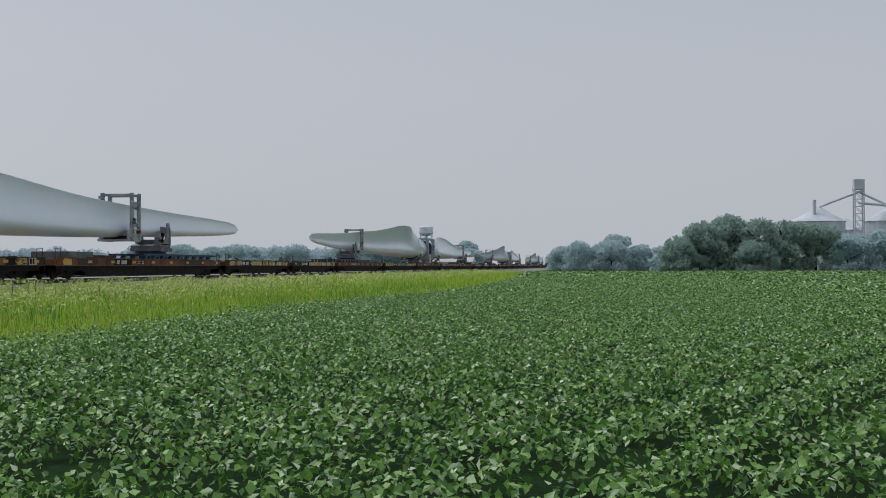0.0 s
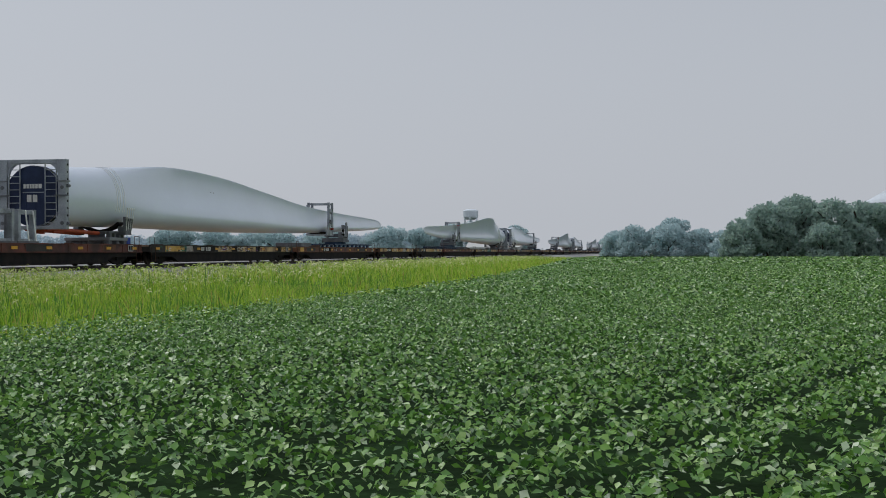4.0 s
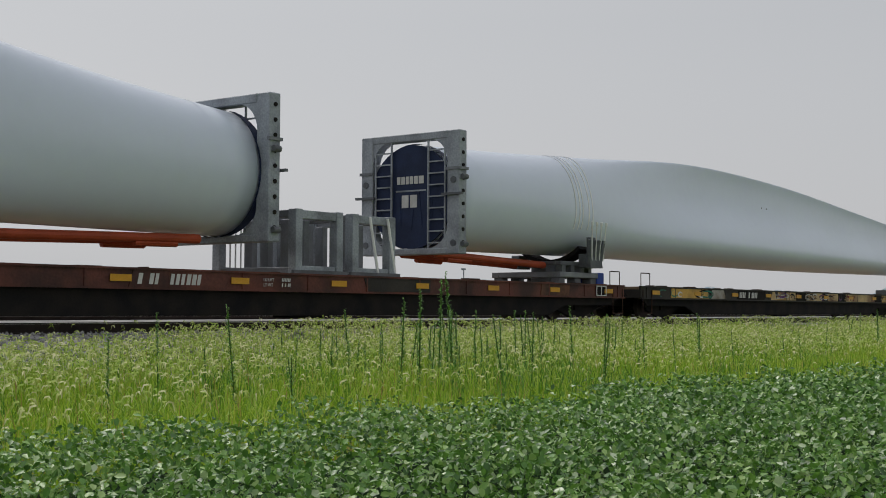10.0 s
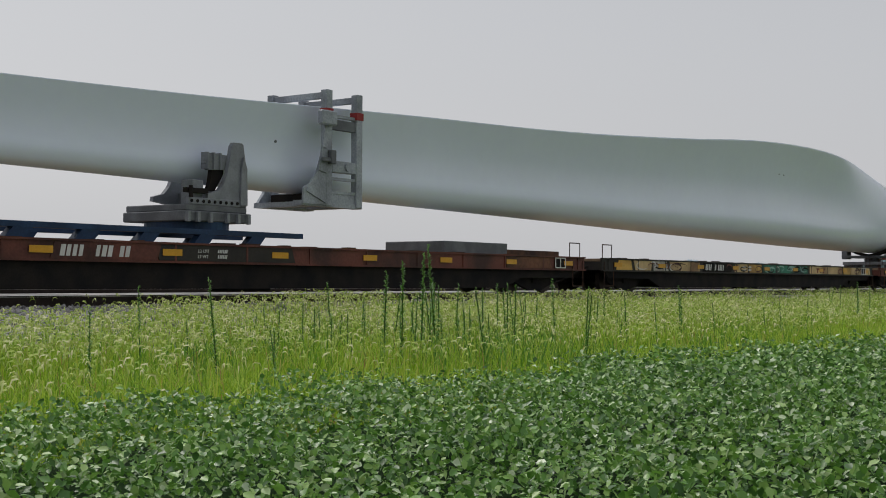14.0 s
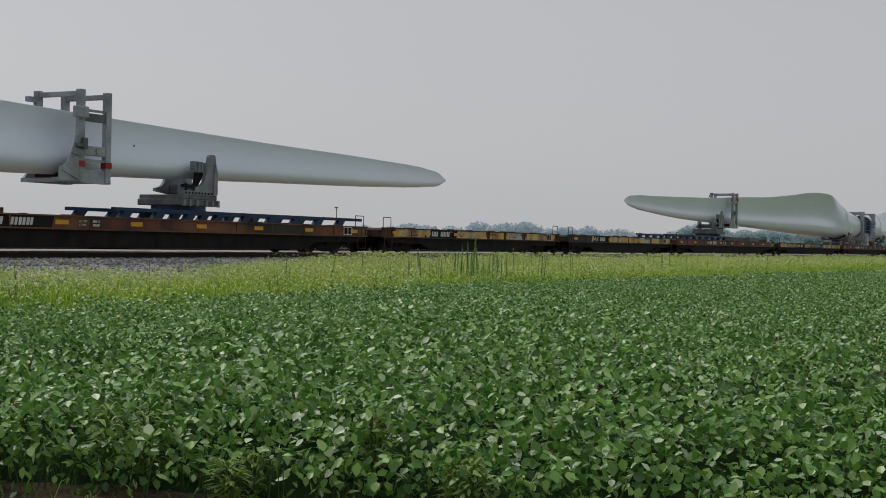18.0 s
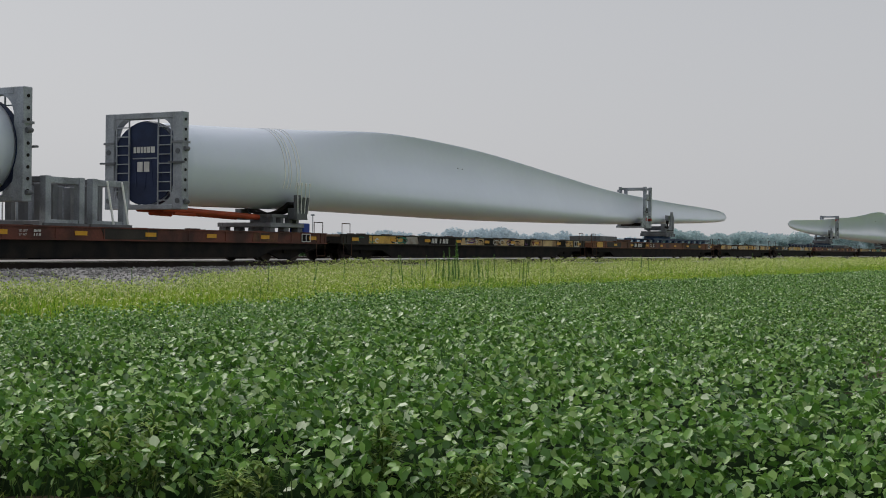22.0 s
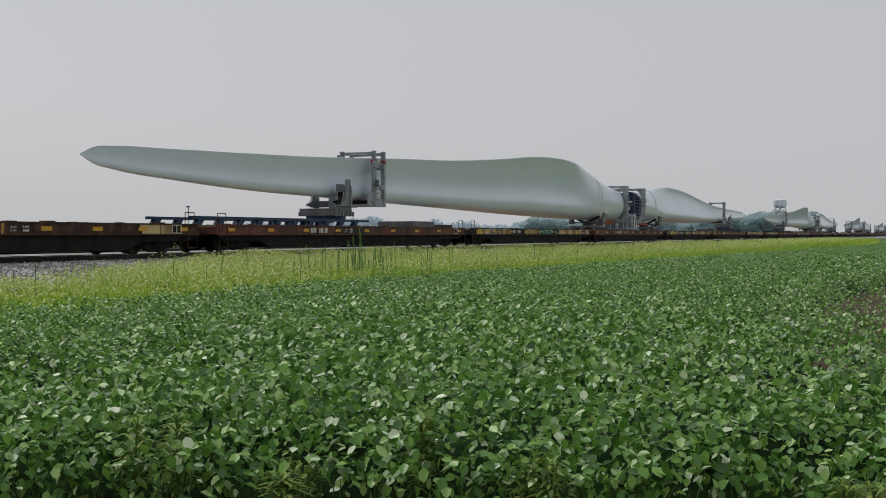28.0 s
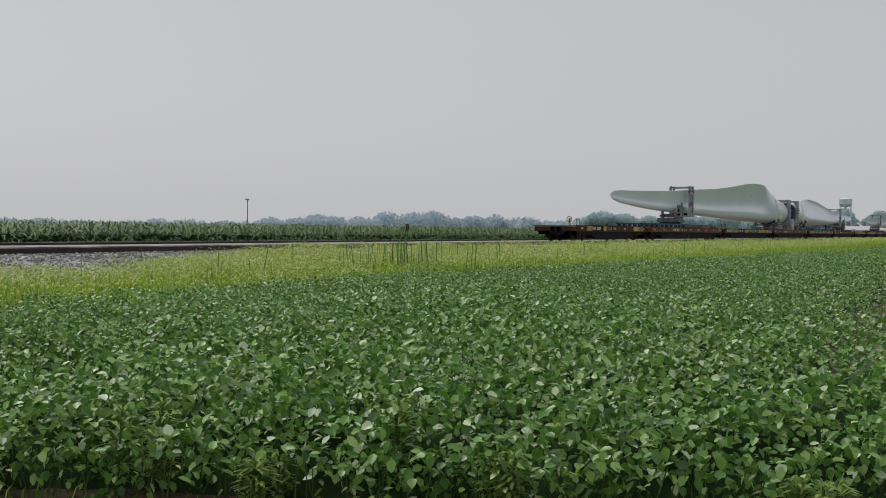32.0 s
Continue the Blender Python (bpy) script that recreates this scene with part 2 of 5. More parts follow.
# ---------------------------------------------------------------- mesh helpers
def part(name, bm, mat, parent=None, label="", smooth=False):
    me = bpy.data.meshes.new(name)
    bm.to_mesh(me)
    bm.free()
    if smooth:
        me.polygons.foreach_set("use_smooth", [True] * len(me.polygons))
    me.materials.append(mat)
    ob = new(name, me)
    ob.parent = parent
    return tagged(ob, label)


def share(name, source, parent, m):
    """Another part on the mesh of source."""
    ob = new(name, source.data)
    ob.parent, ob.matrix_basis = parent, m
    return ob


def box(bm, x0, x1, y0, y1, z0, z1, m=None):
    vs = [bm.verts.new((x, y, z)) for x in (x0, x1) for y in (y0, y1) for z in (z0, z1)]
    for f in ((0, 1, 3, 2), (4, 6, 7, 5), (0, 4, 5, 1), (2, 3, 7, 6), (0, 2, 6, 4), (1, 5, 7, 3)):
        bm.faces.new([vs[i] for i in f])
    if m is not None:
        bmesh.ops.transform(bm, matrix=m, verts=vs)
    return bm


def boxes(*dims, bevel=0.0):
    bm = bmesh.new()
    for d in dims:
        box(bm, *d)
    if bevel:
        bmesh.ops.bevel(bm, geom=bm.edges[:], offset=bevel, segments=1, affect="EDGES")
    return bm


def bar(bm, a, b, w, h=None):
    """A square bar from a to b."""
    a, b = Vector(a), Vector(b)
    q = (b - a).to_track_quat("Z", "Y").to_matrix().to_4x4()
    h = h or w
    return box(bm, -w / 2, w / 2, -h / 2, h / 2, 0, (b - a).length, Matrix.Translation(a) @ q)


def rod(bm, a, b, r, n=8):
    a, b = Vector(a), Vector(b)
    q = (b - a).to_track_quat("Z", "Y").to_matrix().to_4x4()
    bmesh.ops.create_cone(bm, cap_ends=True, segments=n, radius1=r, radius2=r, depth=(b - a).length,
                          matrix=Matrix.Translation((a + b) / 2) @ q)
    return bm


def prism(bm, outline, y0, y1):
    """An x-z outline drawn out along y."""
    a = [bm.verts.new((x, y0, z)) for x, z in outline]
    b = [bm.verts.new((x, y1, z)) for x, z in outline]
    bm.faces.new(a)
    bm.faces.new(b[::-1])
    for i in range(len(a)):
        j = (i + 1) % len(a)
        bm.faces.new((a[j], a[i], b[i], b[j]))
    bmesh.ops.recalc_face_normals(bm, faces=bm.faces[:])
    return bm


def mesh_from(name, verts, faces, mats, smooth=False):
    me = bpy.data.meshes.new(name)
    me.from_pydata(verts, [], faces)
    me.materials.append(mats)
    if smooth:
        me.polygons.foreach_set("use_smooth", [True] * len(me.polygons))
    return new(name, me)


def array_mesh(name, verts, loops, sizes, mat):
    """A large mesh from numpy arrays: verts (n, 3), loops (corner indices), sizes (corners a face)."""
    me = bpy.data.meshes.new(name)
    me.vertices.add(len(verts))
    me.vertices.foreach_set("co", np.ascontiguousarray(verts, np.float32).ravel())
    me.loops.add(len(loops))
    me.loops.foreach_set("vertex_index", np.ascontiguousarray(loops, np.int32))
    me.polygons.add(len(sizes))
    starts = np.concatenate([[0], np.cumsum(sizes)[:-1]]).astype(np.int32)
    me.polygons.foreach_set("loop_start", starts)
    me.update(calc_edges=True)
    me.materials.append(mat)
    return new(name, me)

# ---------------------------------------------------------------- ground
def ground_height(x, y):
    """Field, bank, ballast shoulder and track bed across the line of the track."""
    d = abs(y - TRACK)
    return float(np.interp(d, (2.2, 3.4, 5.2, 8.0, 12.0), (0.80, 0.72, 0.30, 0.10, 0.0)))


def ground_sheet():
    ys = np.unique(np.concatenate([[-3000, -600, -150, -60], np.arange(-40, 60, 1.0), [75, 120, 300, 900, 3000]]))
    xs = np.unique(np.concatenate([[-3000, -600, -150], np.arange(-60, 320, 4.0), [400, 700, 1500, 4500]]))
    verts = [(x, y, ground_height(x, y)) for x in xs for y in ys]
    k = len(ys)
    faces = [(i * k + j, (i + 1) * k + j, (i + 1) * k + j + 1, i * k + j + 1) for i in range(len(xs) - 1) for j in range(k - 1)]
    ob = mesh_from("ground", verts, faces, M_SOIL, True)
    return tagged(ob, "flat brown farm soil rising to the railway bank", "ground", kind="structure")


ground_sheet()


# the line between beans and grass: x and y along it
EDGE = ((-50, 5, 13, 20, 28, 40, 60, 75, 95, 110, 130, 160, 220, 320, 700), (11.9, 12.1, 12.7, 13.2, 12.7, 11.6, 10.4, 9.2, 8.6, 7.2, 6.4, 7.2, 10.0, 15.0, 20.0))


def edge(x):
    """Where the bean field ends and the grass begins."""
    return float(np.interp(x, *EDGE))


def thin_patch(x, y):
    """Where the beans stand thin and the soil shows, from 0 to 1."""
    p = np.minimum(1.35 * np.exp(-((x - 22) / 15) ** 2 - ((y - 1.0) / 1.7) ** 2), 1.0)
    p = np.maximum(p, 0.75 * np.exp(-((x - 1.7) / 1.5) ** 2 - ((y - 6.8) / 0.9) ** 2))
    for cx, cy, r in ((120, 6.6, 0.6), (120.4, 4.5, 0.6), (85.5, 6.0, 0.6), (131, 3.0, 0.9), (126, -1.0, 0.8), (66, 3.0, 0.5)):
        p = np.maximum(p, np.exp(-((x - cx) / r) ** 2 - ((y - cy) / r) ** 2))
    return p


def leaf_field(name, rects, mat, rng, size, tilt, height, quads):
    """Folded leaves scattered over rectangles (x0, x1, y0, y1, leaves a square metre, scale)."""
    V, L, S = [], [], []
    base = 0
    for x0, x1, y0, y1, per, k in rects:
        n = int((x1 - x0) * (y1 - y0) * per)
        px, py = rng.uniform(x0, x1, n), rng.uniform(y0, y1, n)
        lim = np.interp(px, *EDGE) + 0.25 * np.sin(px * 1.7) + 0.15 * np.sin(px * 4.1)
        near = 0.82 - 0.275 * py + 0.12 * np.sin(py * 2.3) + 0.1 * np.sin(py * 5.9)
        keep = (py < lim) & (px > near)
        row = np.cos((py * 0.94 + px * 0.34) * 2 * np.pi / 0.76)
        gap = np.sin(px * 0.23 + 1.3 * np.sin(py * 0.31)) * np.sin(py * 0.37 + 0.5 + np.sin(px * 0.17))
        keep &= rng.uniform(0, 1, n) < np.clip(1.15 + 0.25 * row - 0.5 * np.clip(gap - 0.72, 0, 1) * 4, 0.1, 1)
        thin = thin_patch(px, py)
        keep &= rng.uniform(0, 1, n) > 0.88 * thin
        px, py, row, gap, thin, near = px[keep], py[keep], row[keep], gap[keep], thin[keep], near[keep]
        n = len(px)
        clump = 0.06 * np.sin(px * 2.9 + py) * np.sin(py * 3.3 - px * 0.7) + 0.09 * row - 0.12 * np.clip(gap - 0.6, 0, 1) - 0.15 * thin
        pz = (height + clump - np.abs(rng.normal(0, 0.11, n))) * (0.62 + 0.38 * np.clip((px - near) / 0.9, 0, 1))
        s = size * k * rng.uniform(0.65, 1.3, n)
        yaw = rng.uniform(0, 2 * np.pi, n)
        dip = np.clip(rng.normal(*tilt, n), -0.9, 1.35)
        roll = rng.normal(0, 0.45, n)
        ax = np.stack([np.cos(yaw) * np.cos(dip), np.sin(yaw) * np.cos(dip), -np.sin(dip)], 1)
        side = np.stack([-np.sin(yaw), np.cos(yaw), np.zeros(n)], 1)
        nor = np.cross(ax, side)
        sd = side * np.cos(roll)[:, None] + nor * np.sin(roll)[:, None]
        nr = np.cross(ax, sd)
        p = np.stack([px, py, pz], 1)
        shape = ((0, 0, 0), (0.35, 0.36, 0.07), (0.75, 0.26, 0.04), (1, 0, -0.08), (0.75, -0.26, 0.04), (0.35, -0.36, 0.07)) if quads else ((0, 0, 0), (0.42, 0.38, 0.06), (1, 0, -0.06), (0.42, -0.38, 0.06))
        v = np.stack([p + s[:, None] * (a * ax + b * sd + c * nr) for a, b, c in shape], 1)
        V.append(v.reshape(-1, 3))
        i0 = base + np.arange(n)[:, None] * len(shape)
        idx = ((0, 3, 2, 1, 0, 5, 4, 3) if quads else (0, 2, 1, 0, 3, 2))
        L.append((i0 + np.array(idx)).ravel())
        S.append(np.full(2 * n, 4 if quads else 3))
        base += n * len(shape)
    return array_mesh(name, np.concatenate(V), np.concatenate(L), np.concatenate(S), mat)


def bean_field():
    rng = np.random.default_rng(5)
    # a sheet for the stems and lower leaves, its dark colour painted as shade
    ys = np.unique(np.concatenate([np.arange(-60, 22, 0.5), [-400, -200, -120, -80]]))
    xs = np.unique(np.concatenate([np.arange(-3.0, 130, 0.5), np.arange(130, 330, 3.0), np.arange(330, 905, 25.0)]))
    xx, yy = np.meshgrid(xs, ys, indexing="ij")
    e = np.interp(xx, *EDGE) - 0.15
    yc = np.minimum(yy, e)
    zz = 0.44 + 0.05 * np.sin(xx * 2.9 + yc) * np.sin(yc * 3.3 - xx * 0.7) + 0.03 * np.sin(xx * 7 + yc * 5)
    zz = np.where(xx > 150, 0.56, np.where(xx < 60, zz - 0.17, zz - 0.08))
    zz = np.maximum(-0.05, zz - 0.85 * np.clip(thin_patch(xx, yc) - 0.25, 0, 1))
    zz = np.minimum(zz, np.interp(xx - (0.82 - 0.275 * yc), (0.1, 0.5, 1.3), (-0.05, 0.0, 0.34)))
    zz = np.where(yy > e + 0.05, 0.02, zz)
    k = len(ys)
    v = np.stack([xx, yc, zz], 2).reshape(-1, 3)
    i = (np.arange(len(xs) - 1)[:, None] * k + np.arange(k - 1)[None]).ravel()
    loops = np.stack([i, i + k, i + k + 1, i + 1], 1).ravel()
    mat_ = array_mesh("soybean_shade_sheet", v, loops, np.full(len(i), 4), M_LEAFSHADE)
    tagged(mat_, "sheet for soybean stems and lower leaves, painted dark as shade", "soybeans", kind="stuff")
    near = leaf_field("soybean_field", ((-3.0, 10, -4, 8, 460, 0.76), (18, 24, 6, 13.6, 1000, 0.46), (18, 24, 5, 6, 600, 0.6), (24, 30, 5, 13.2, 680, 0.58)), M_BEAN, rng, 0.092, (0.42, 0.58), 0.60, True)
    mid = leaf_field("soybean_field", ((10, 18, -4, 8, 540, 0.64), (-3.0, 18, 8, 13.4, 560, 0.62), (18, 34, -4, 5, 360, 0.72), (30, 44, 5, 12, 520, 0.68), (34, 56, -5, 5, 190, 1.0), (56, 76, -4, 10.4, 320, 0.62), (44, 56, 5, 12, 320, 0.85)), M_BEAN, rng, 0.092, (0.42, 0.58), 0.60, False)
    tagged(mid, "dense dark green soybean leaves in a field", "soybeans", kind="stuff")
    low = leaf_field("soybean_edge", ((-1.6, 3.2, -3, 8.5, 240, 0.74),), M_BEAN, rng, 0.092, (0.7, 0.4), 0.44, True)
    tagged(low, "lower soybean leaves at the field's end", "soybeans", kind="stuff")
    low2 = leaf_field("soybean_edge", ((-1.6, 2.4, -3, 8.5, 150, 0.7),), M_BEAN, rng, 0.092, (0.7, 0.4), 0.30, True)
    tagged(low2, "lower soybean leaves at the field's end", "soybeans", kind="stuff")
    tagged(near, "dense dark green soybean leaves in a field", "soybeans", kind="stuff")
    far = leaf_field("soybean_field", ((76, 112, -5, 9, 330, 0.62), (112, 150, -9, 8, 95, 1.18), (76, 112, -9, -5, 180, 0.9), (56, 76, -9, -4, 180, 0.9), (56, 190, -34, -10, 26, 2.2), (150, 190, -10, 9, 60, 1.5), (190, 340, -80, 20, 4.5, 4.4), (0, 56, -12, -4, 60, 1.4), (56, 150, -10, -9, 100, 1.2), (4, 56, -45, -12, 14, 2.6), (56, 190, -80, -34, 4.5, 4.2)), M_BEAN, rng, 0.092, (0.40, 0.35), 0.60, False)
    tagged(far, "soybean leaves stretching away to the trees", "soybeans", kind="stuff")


bean_field()


def blades(name, rects, mat, rng, tall, wide, lean, clumped=False, near_edge_only=0.0):
    """Tapered bent grass blades over rectangles (x0, x1, y0, y1, blades a square metre, scale)."""
    V, n_all = [], 0
    for x0, x1, y0, y1, per, k in rects:
        n = int((x1 - x0) * (y1 - y0) * per)
        px, py = rng.uniform(x0, x1, n), rng.uniform(y0, y1, n)
        lim = np.interp(px, *EDGE) + rng.normal(0.1, 0.2, n)
        keep = (py > lim) & (py < 19.5 + 4.4 * np.clip((px - 18) / 15, 0, 1) + rng.normal(0, 0.4, n))
        if near_edge_only:
            keep &= py < lim + near_edge_only * rng.uniform(0, 1, n) ** 1.5
        if clumped:
            keep &= np.sin(px * 0.61 + 2.2 * np.sin(py * 0.5)) * np.sin(py * 0.83 + 1.7 * np.sin(px * 0.29)) + 0.4 * np.sin(px * 2.3) * np.sin(py * 2.9) > 0.3
        px, py = px[keep], py[keep]
        n = len(px)
        pz = np.interp(np.abs(py - TRACK), (2.2, 3.4, 5.2, 8.0, 12.0), (0.80, 0.72, 0.30, 0.10, 0.0))
        h = tall * rng.uniform(0.55, 1.15, n) * (0.85 + 0.25 * np.sin(px * 0.5) * np.sin(py * 0.9 + px * 0.2)) * (0.8 + 0.2 * k) * (1 - 0.5 * np.clip((py - 20.5) / 3.2, 0, 1))
        w = wide * k * rng.uniform(0.7, 1.3, n)
        yaw, ln = rng.uniform(0, 2 * np.pi, n), np.abs(rng.normal(lean, lean * 0.6, n))
        d = np.stack([np.cos(yaw), np.sin(yaw), np.zeros(n)], 1)
        s = np.stack([-np.sin(yaw), np.cos(yaw), np.zeros(n)], 1) * w[:, None]
        p = np.stack([px, py, pz], 1)
        up = np.array([0, 0, 1.0])
        mid = p + up * (h * 0.6)[:, None] + d * (h * ln * 0.35)[:, None]
        top = p + up * (h * (1 - 0.25 * ln))[:, None] + d * (h * ln)[:, None]
        V.append(np.stack([p - s / 2, p + s / 2, mid - s * 0.4, mid + s * 0.4, top], 1).reshape(-1, 3))
        n_all += n
    i0 = np.arange(n_all)[:, None] * 5
    loops = (i0 + np.array((0, 1, 3, 2, 2, 3, 4))).ravel()
    return array_mesh(name, np.concatenate(V), loops, np.tile((4, 3), n_all), mat)


def grass_strip():
    rng = np.random.default_rng(8)
    v = [(x, y, ground_height(x, y) + 0.012) for x in np.arange(-60, 720, 5.0) for y in (4.0, 10, 15, 19, 21.0, 21.8)]
    v = [(x, max(y, edge(x) - 0.2) if y < 21 else y, ground_height(x, max(y, edge(x) - 0.2) if y < 21 else y) + 0.012) for x, y, z in v]
    f = [(i * 6 + j, i * 6 + 6 + j, i * 6 + 7 + j, i * 6 + 1 + j) for i in range(len(v) // 6 - 1) for j in range(5)]
    tagged(mesh_from("turf", v, f, M_TURF), "mown green turf between field and railway", "grass", kind="stuff")
    zones = ((-4, 50, 11.4, 24.2, 180, 0.92), (50, 75, 8.4, 24.2, 110, 1.1), (75, 130, 5.4, 23.5, 60, 1.5), (130, 330, 5.4, 23, 12, 3.0))
    tagged(blades("verge_grass", zones, M_GRASS, rng, 0.64, 0.016, 0.4), "tall bright green verge grass", "grass", kind="stuff")
    zones = ((-4, 50, 11.5, 13.4, 170, 1.0), (50, 75, 8.6, 12.0, 40, 1.1))
    tagged(blades("dry_verge_grass", zones, M_DRY, rng, 0.42, 0.013, 0.6, near_edge_only=1.5), "yellowed dry grass along the edge of the beans", "grass", kind="stuff")
    zones = ((-4, 50, 12.6, 22.5, 60, 1.0), (50, 75, 11.0, 22.5, 40, 1.2), (75, 150, 8.6, 22.5, 26, 1.6))
    tagged(blades("verge_weeds", zones, M_STALK, rng, 0.72, 0.016, 0.3, clumped=True), "darker green weeds standing in clumps in the verge", "weeds", kind="stuff")
    zones = ((-4, 22, 13.0, 24.0, 230, 1.0), (22, 50, 14.5, 24.0, 160, 1.05), (50, 75, 13.5, 24, 70, 1.2), (75, 130, 12, 23.5, 36, 1.7), (130, 300, 14, 23, 7, 3.0))
    V = []
    for x0, x1, y0, y1, per, k in zones:
        n = int((x1 - x0) * (y1 - y0) * per)
        px, py = rng.uniform(x0, x1, n), rng.uniform(y0, y1, n)
        clump = np.sin(px * 0.9 + 2 * np.sin(py * 0.7)) * np.sin(py * 1.1 + px * 0.3)
        keep = (py < 19.5 + 4.4 * np.clip((px - 18) / 15, 0, 1) + rng.normal(0, 0.5, n)) & (rng.uniform(0, 1, n) < (0.75 + 0.5 * clump) * np.interp(py, (13, 16.5, 19.5), (0.03, 0.3, 1.0)))
        px, py, clump = px[keep], py[keep], clump[keep]
        n = len(px)
        pz = np.interp(np.abs(py - TRACK), (2.2, 3.4, 5.2, 8.0, 12.0), (0.80, 0.72, 0.30, 0.10, 0.0))
        pz = pz + (0.56 + 0.06 * clump + rng.normal(0, 0.08, n)) * (1 - 0.45 * np.clip((py - 20.5) / 3.2, 0, 1))
        l, w = rng.uniform(0.06, 0.115, n)[:, None] * k, 0.016 * k
        a = rng.uniform(0, 2 * np.pi, n)
        d = np.stack([np.cos(a), np.sin(a), np.zeros(n)], 1)
        e = np.stack([-np.sin(a), np.cos(a), np.zeros(n)], 1) * w / 2
        e[:, 2] += w * 0.3
        up = np.array((0, 0, 1.0))
        p = np.stack([px, py, pz], 1)
        q1, q2, q3 = p + l * (0.25 * d + 0.55 * up), p + l * (0.7 * d + 0.62 * up), p + l * (1.05 * d + 0.2 * up)
        V.append(np.stack([p - e * 0.4, p + e * 0.4, q1 - e, q1 + e, q2 - e * 1.2, q2 + e * 1.2, q3], 1).reshape(-1, 3))
    v = np.concatenate(V)
    n = len(v) // 7
    heads = array_mesh("seed_heads", v, (np.arange(n)[:, None] * 7 + np.array((0, 1, 3, 2, 2, 3, 5, 4, 4, 5, 6))).ravel(), np.tile((4, 4, 3), n), M_SEED)
    tagged(heads, "pale drooping seed heads of the verge grass", "grass", kind="stuff")


grass_strip()


def track():
    bm = bmesh.new()
    bed = [(-6.2, 0.2), (-3.5, 0.74), (-2.3, 0.872), (1.2, 0.872), (2.4, 1.055), (2.9, 1.07), (5.7, 1.06), (6.8, 0.8), (8.3, 0.05)]
    w = len(bed)
    v = [(x, TRACK + a, b) for x in np.arange(-450, 1300, 6.0) for a, b in bed]
    f = [(i * w + j, i * w + w + j, i * w + w + 1 + j, i * w + 1 + j) for i in range(len(v) // w - 1) for j in range(w - 1)]
    bed_ob = tagged(mesh_from("ballast_bed", v, f, M_BALLAST), "bank of crushed grey stone under the rails", "ballast", kind="structure")
    for side, z in ((-0.7175, 0.885), (0.7175, 0.885), (3.56, 0.99), (4.99, 0.99)):
        y = TRACK + side
        bm = boxes((-450, 1300, y - 0.07, y + 0.07, z, z + 0.02), (-450, 1300, y - 0.012, y + 0.012, z + 0.02, z + 0.125), (-450, 1300, y - 0.036, y + 0.036, z + 0.125, z + 0.165))
        rail = tagged(part("rail", bm, M_RAIL), "long worn steel rail on wooden ties", "rail", group="rails of the track", kind="structure")
        part("running_surface", boxes((-450, 1300, y - 0.033, y + 0.033, z + 0.1655, z + 0.17)), M_POLISHED, rail, "bright polished top of the rail")
    v, f = [], []
    for k, x in enumerate(np.arange(-60, 400, 0.6)):
        for a in (-1.3, 1.3):
            for dx, z in ((-0.11, 0.80), (0.11, 0.80), (0.11, 0.885), (-0.11, 0.885)):
                v.append((x + dx, TRACK + a, z))
        i = k * 8
        f += [(i + 3, i + 2, i + 6, i + 7), (i, i + 1, i + 2, i + 3), (i + 4, i + 7, i + 6, i + 5), (i + 1, i + 5, i + 6, i + 2), (i, i + 3, i + 7, i + 4)]
    tagged(mesh_from("railway_ties", v, f, M_TIE), "dark wooden ties bedded in ballast", "ties", kind="stuff")

    # loose stones on the near shoulder
    rng = np.random.default_rng(14)
    n = 14000
    px, py = rng.uniform(-4, 60, n), TRACK - rng.uniform(1.6, 6.0, n)
    pz = np.interp(TRACK - py, (2.3, 3.5, 6.2), (0.872, 0.74, 0.2)) + 0.01
    s = rng.uniform(0.025, 0.06, n)
    shape = np.array(((1, 0, 0), (0, 1, 0), (-1, 0, 0), (0, -1, 0), (0, 0, 0.9), (0, 0, -0.6)))
    v = np.stack([px, py, pz], 1)[:, None] + s[:, None, None] * (shape[None] + rng.uniform(-0.35, 0.35, (n, 6, 3)))
    idx = np.array((0, 1, 4, 1, 2, 4, 2, 3, 4, 3, 0, 4, 1, 0, 5, 2, 1, 5, 3, 2, 5, 0, 3, 5))
    stones = array_mesh("ballast_stones", v.reshape(-1, 3), (np.arange(n)[:, None] * 6 + idx).ravel(), np.full(n * 8, 3), M_BALLAST)
    tagged(stones, "loose crushed grey stones beside the rails", "ballast", kind="stuff")


track()


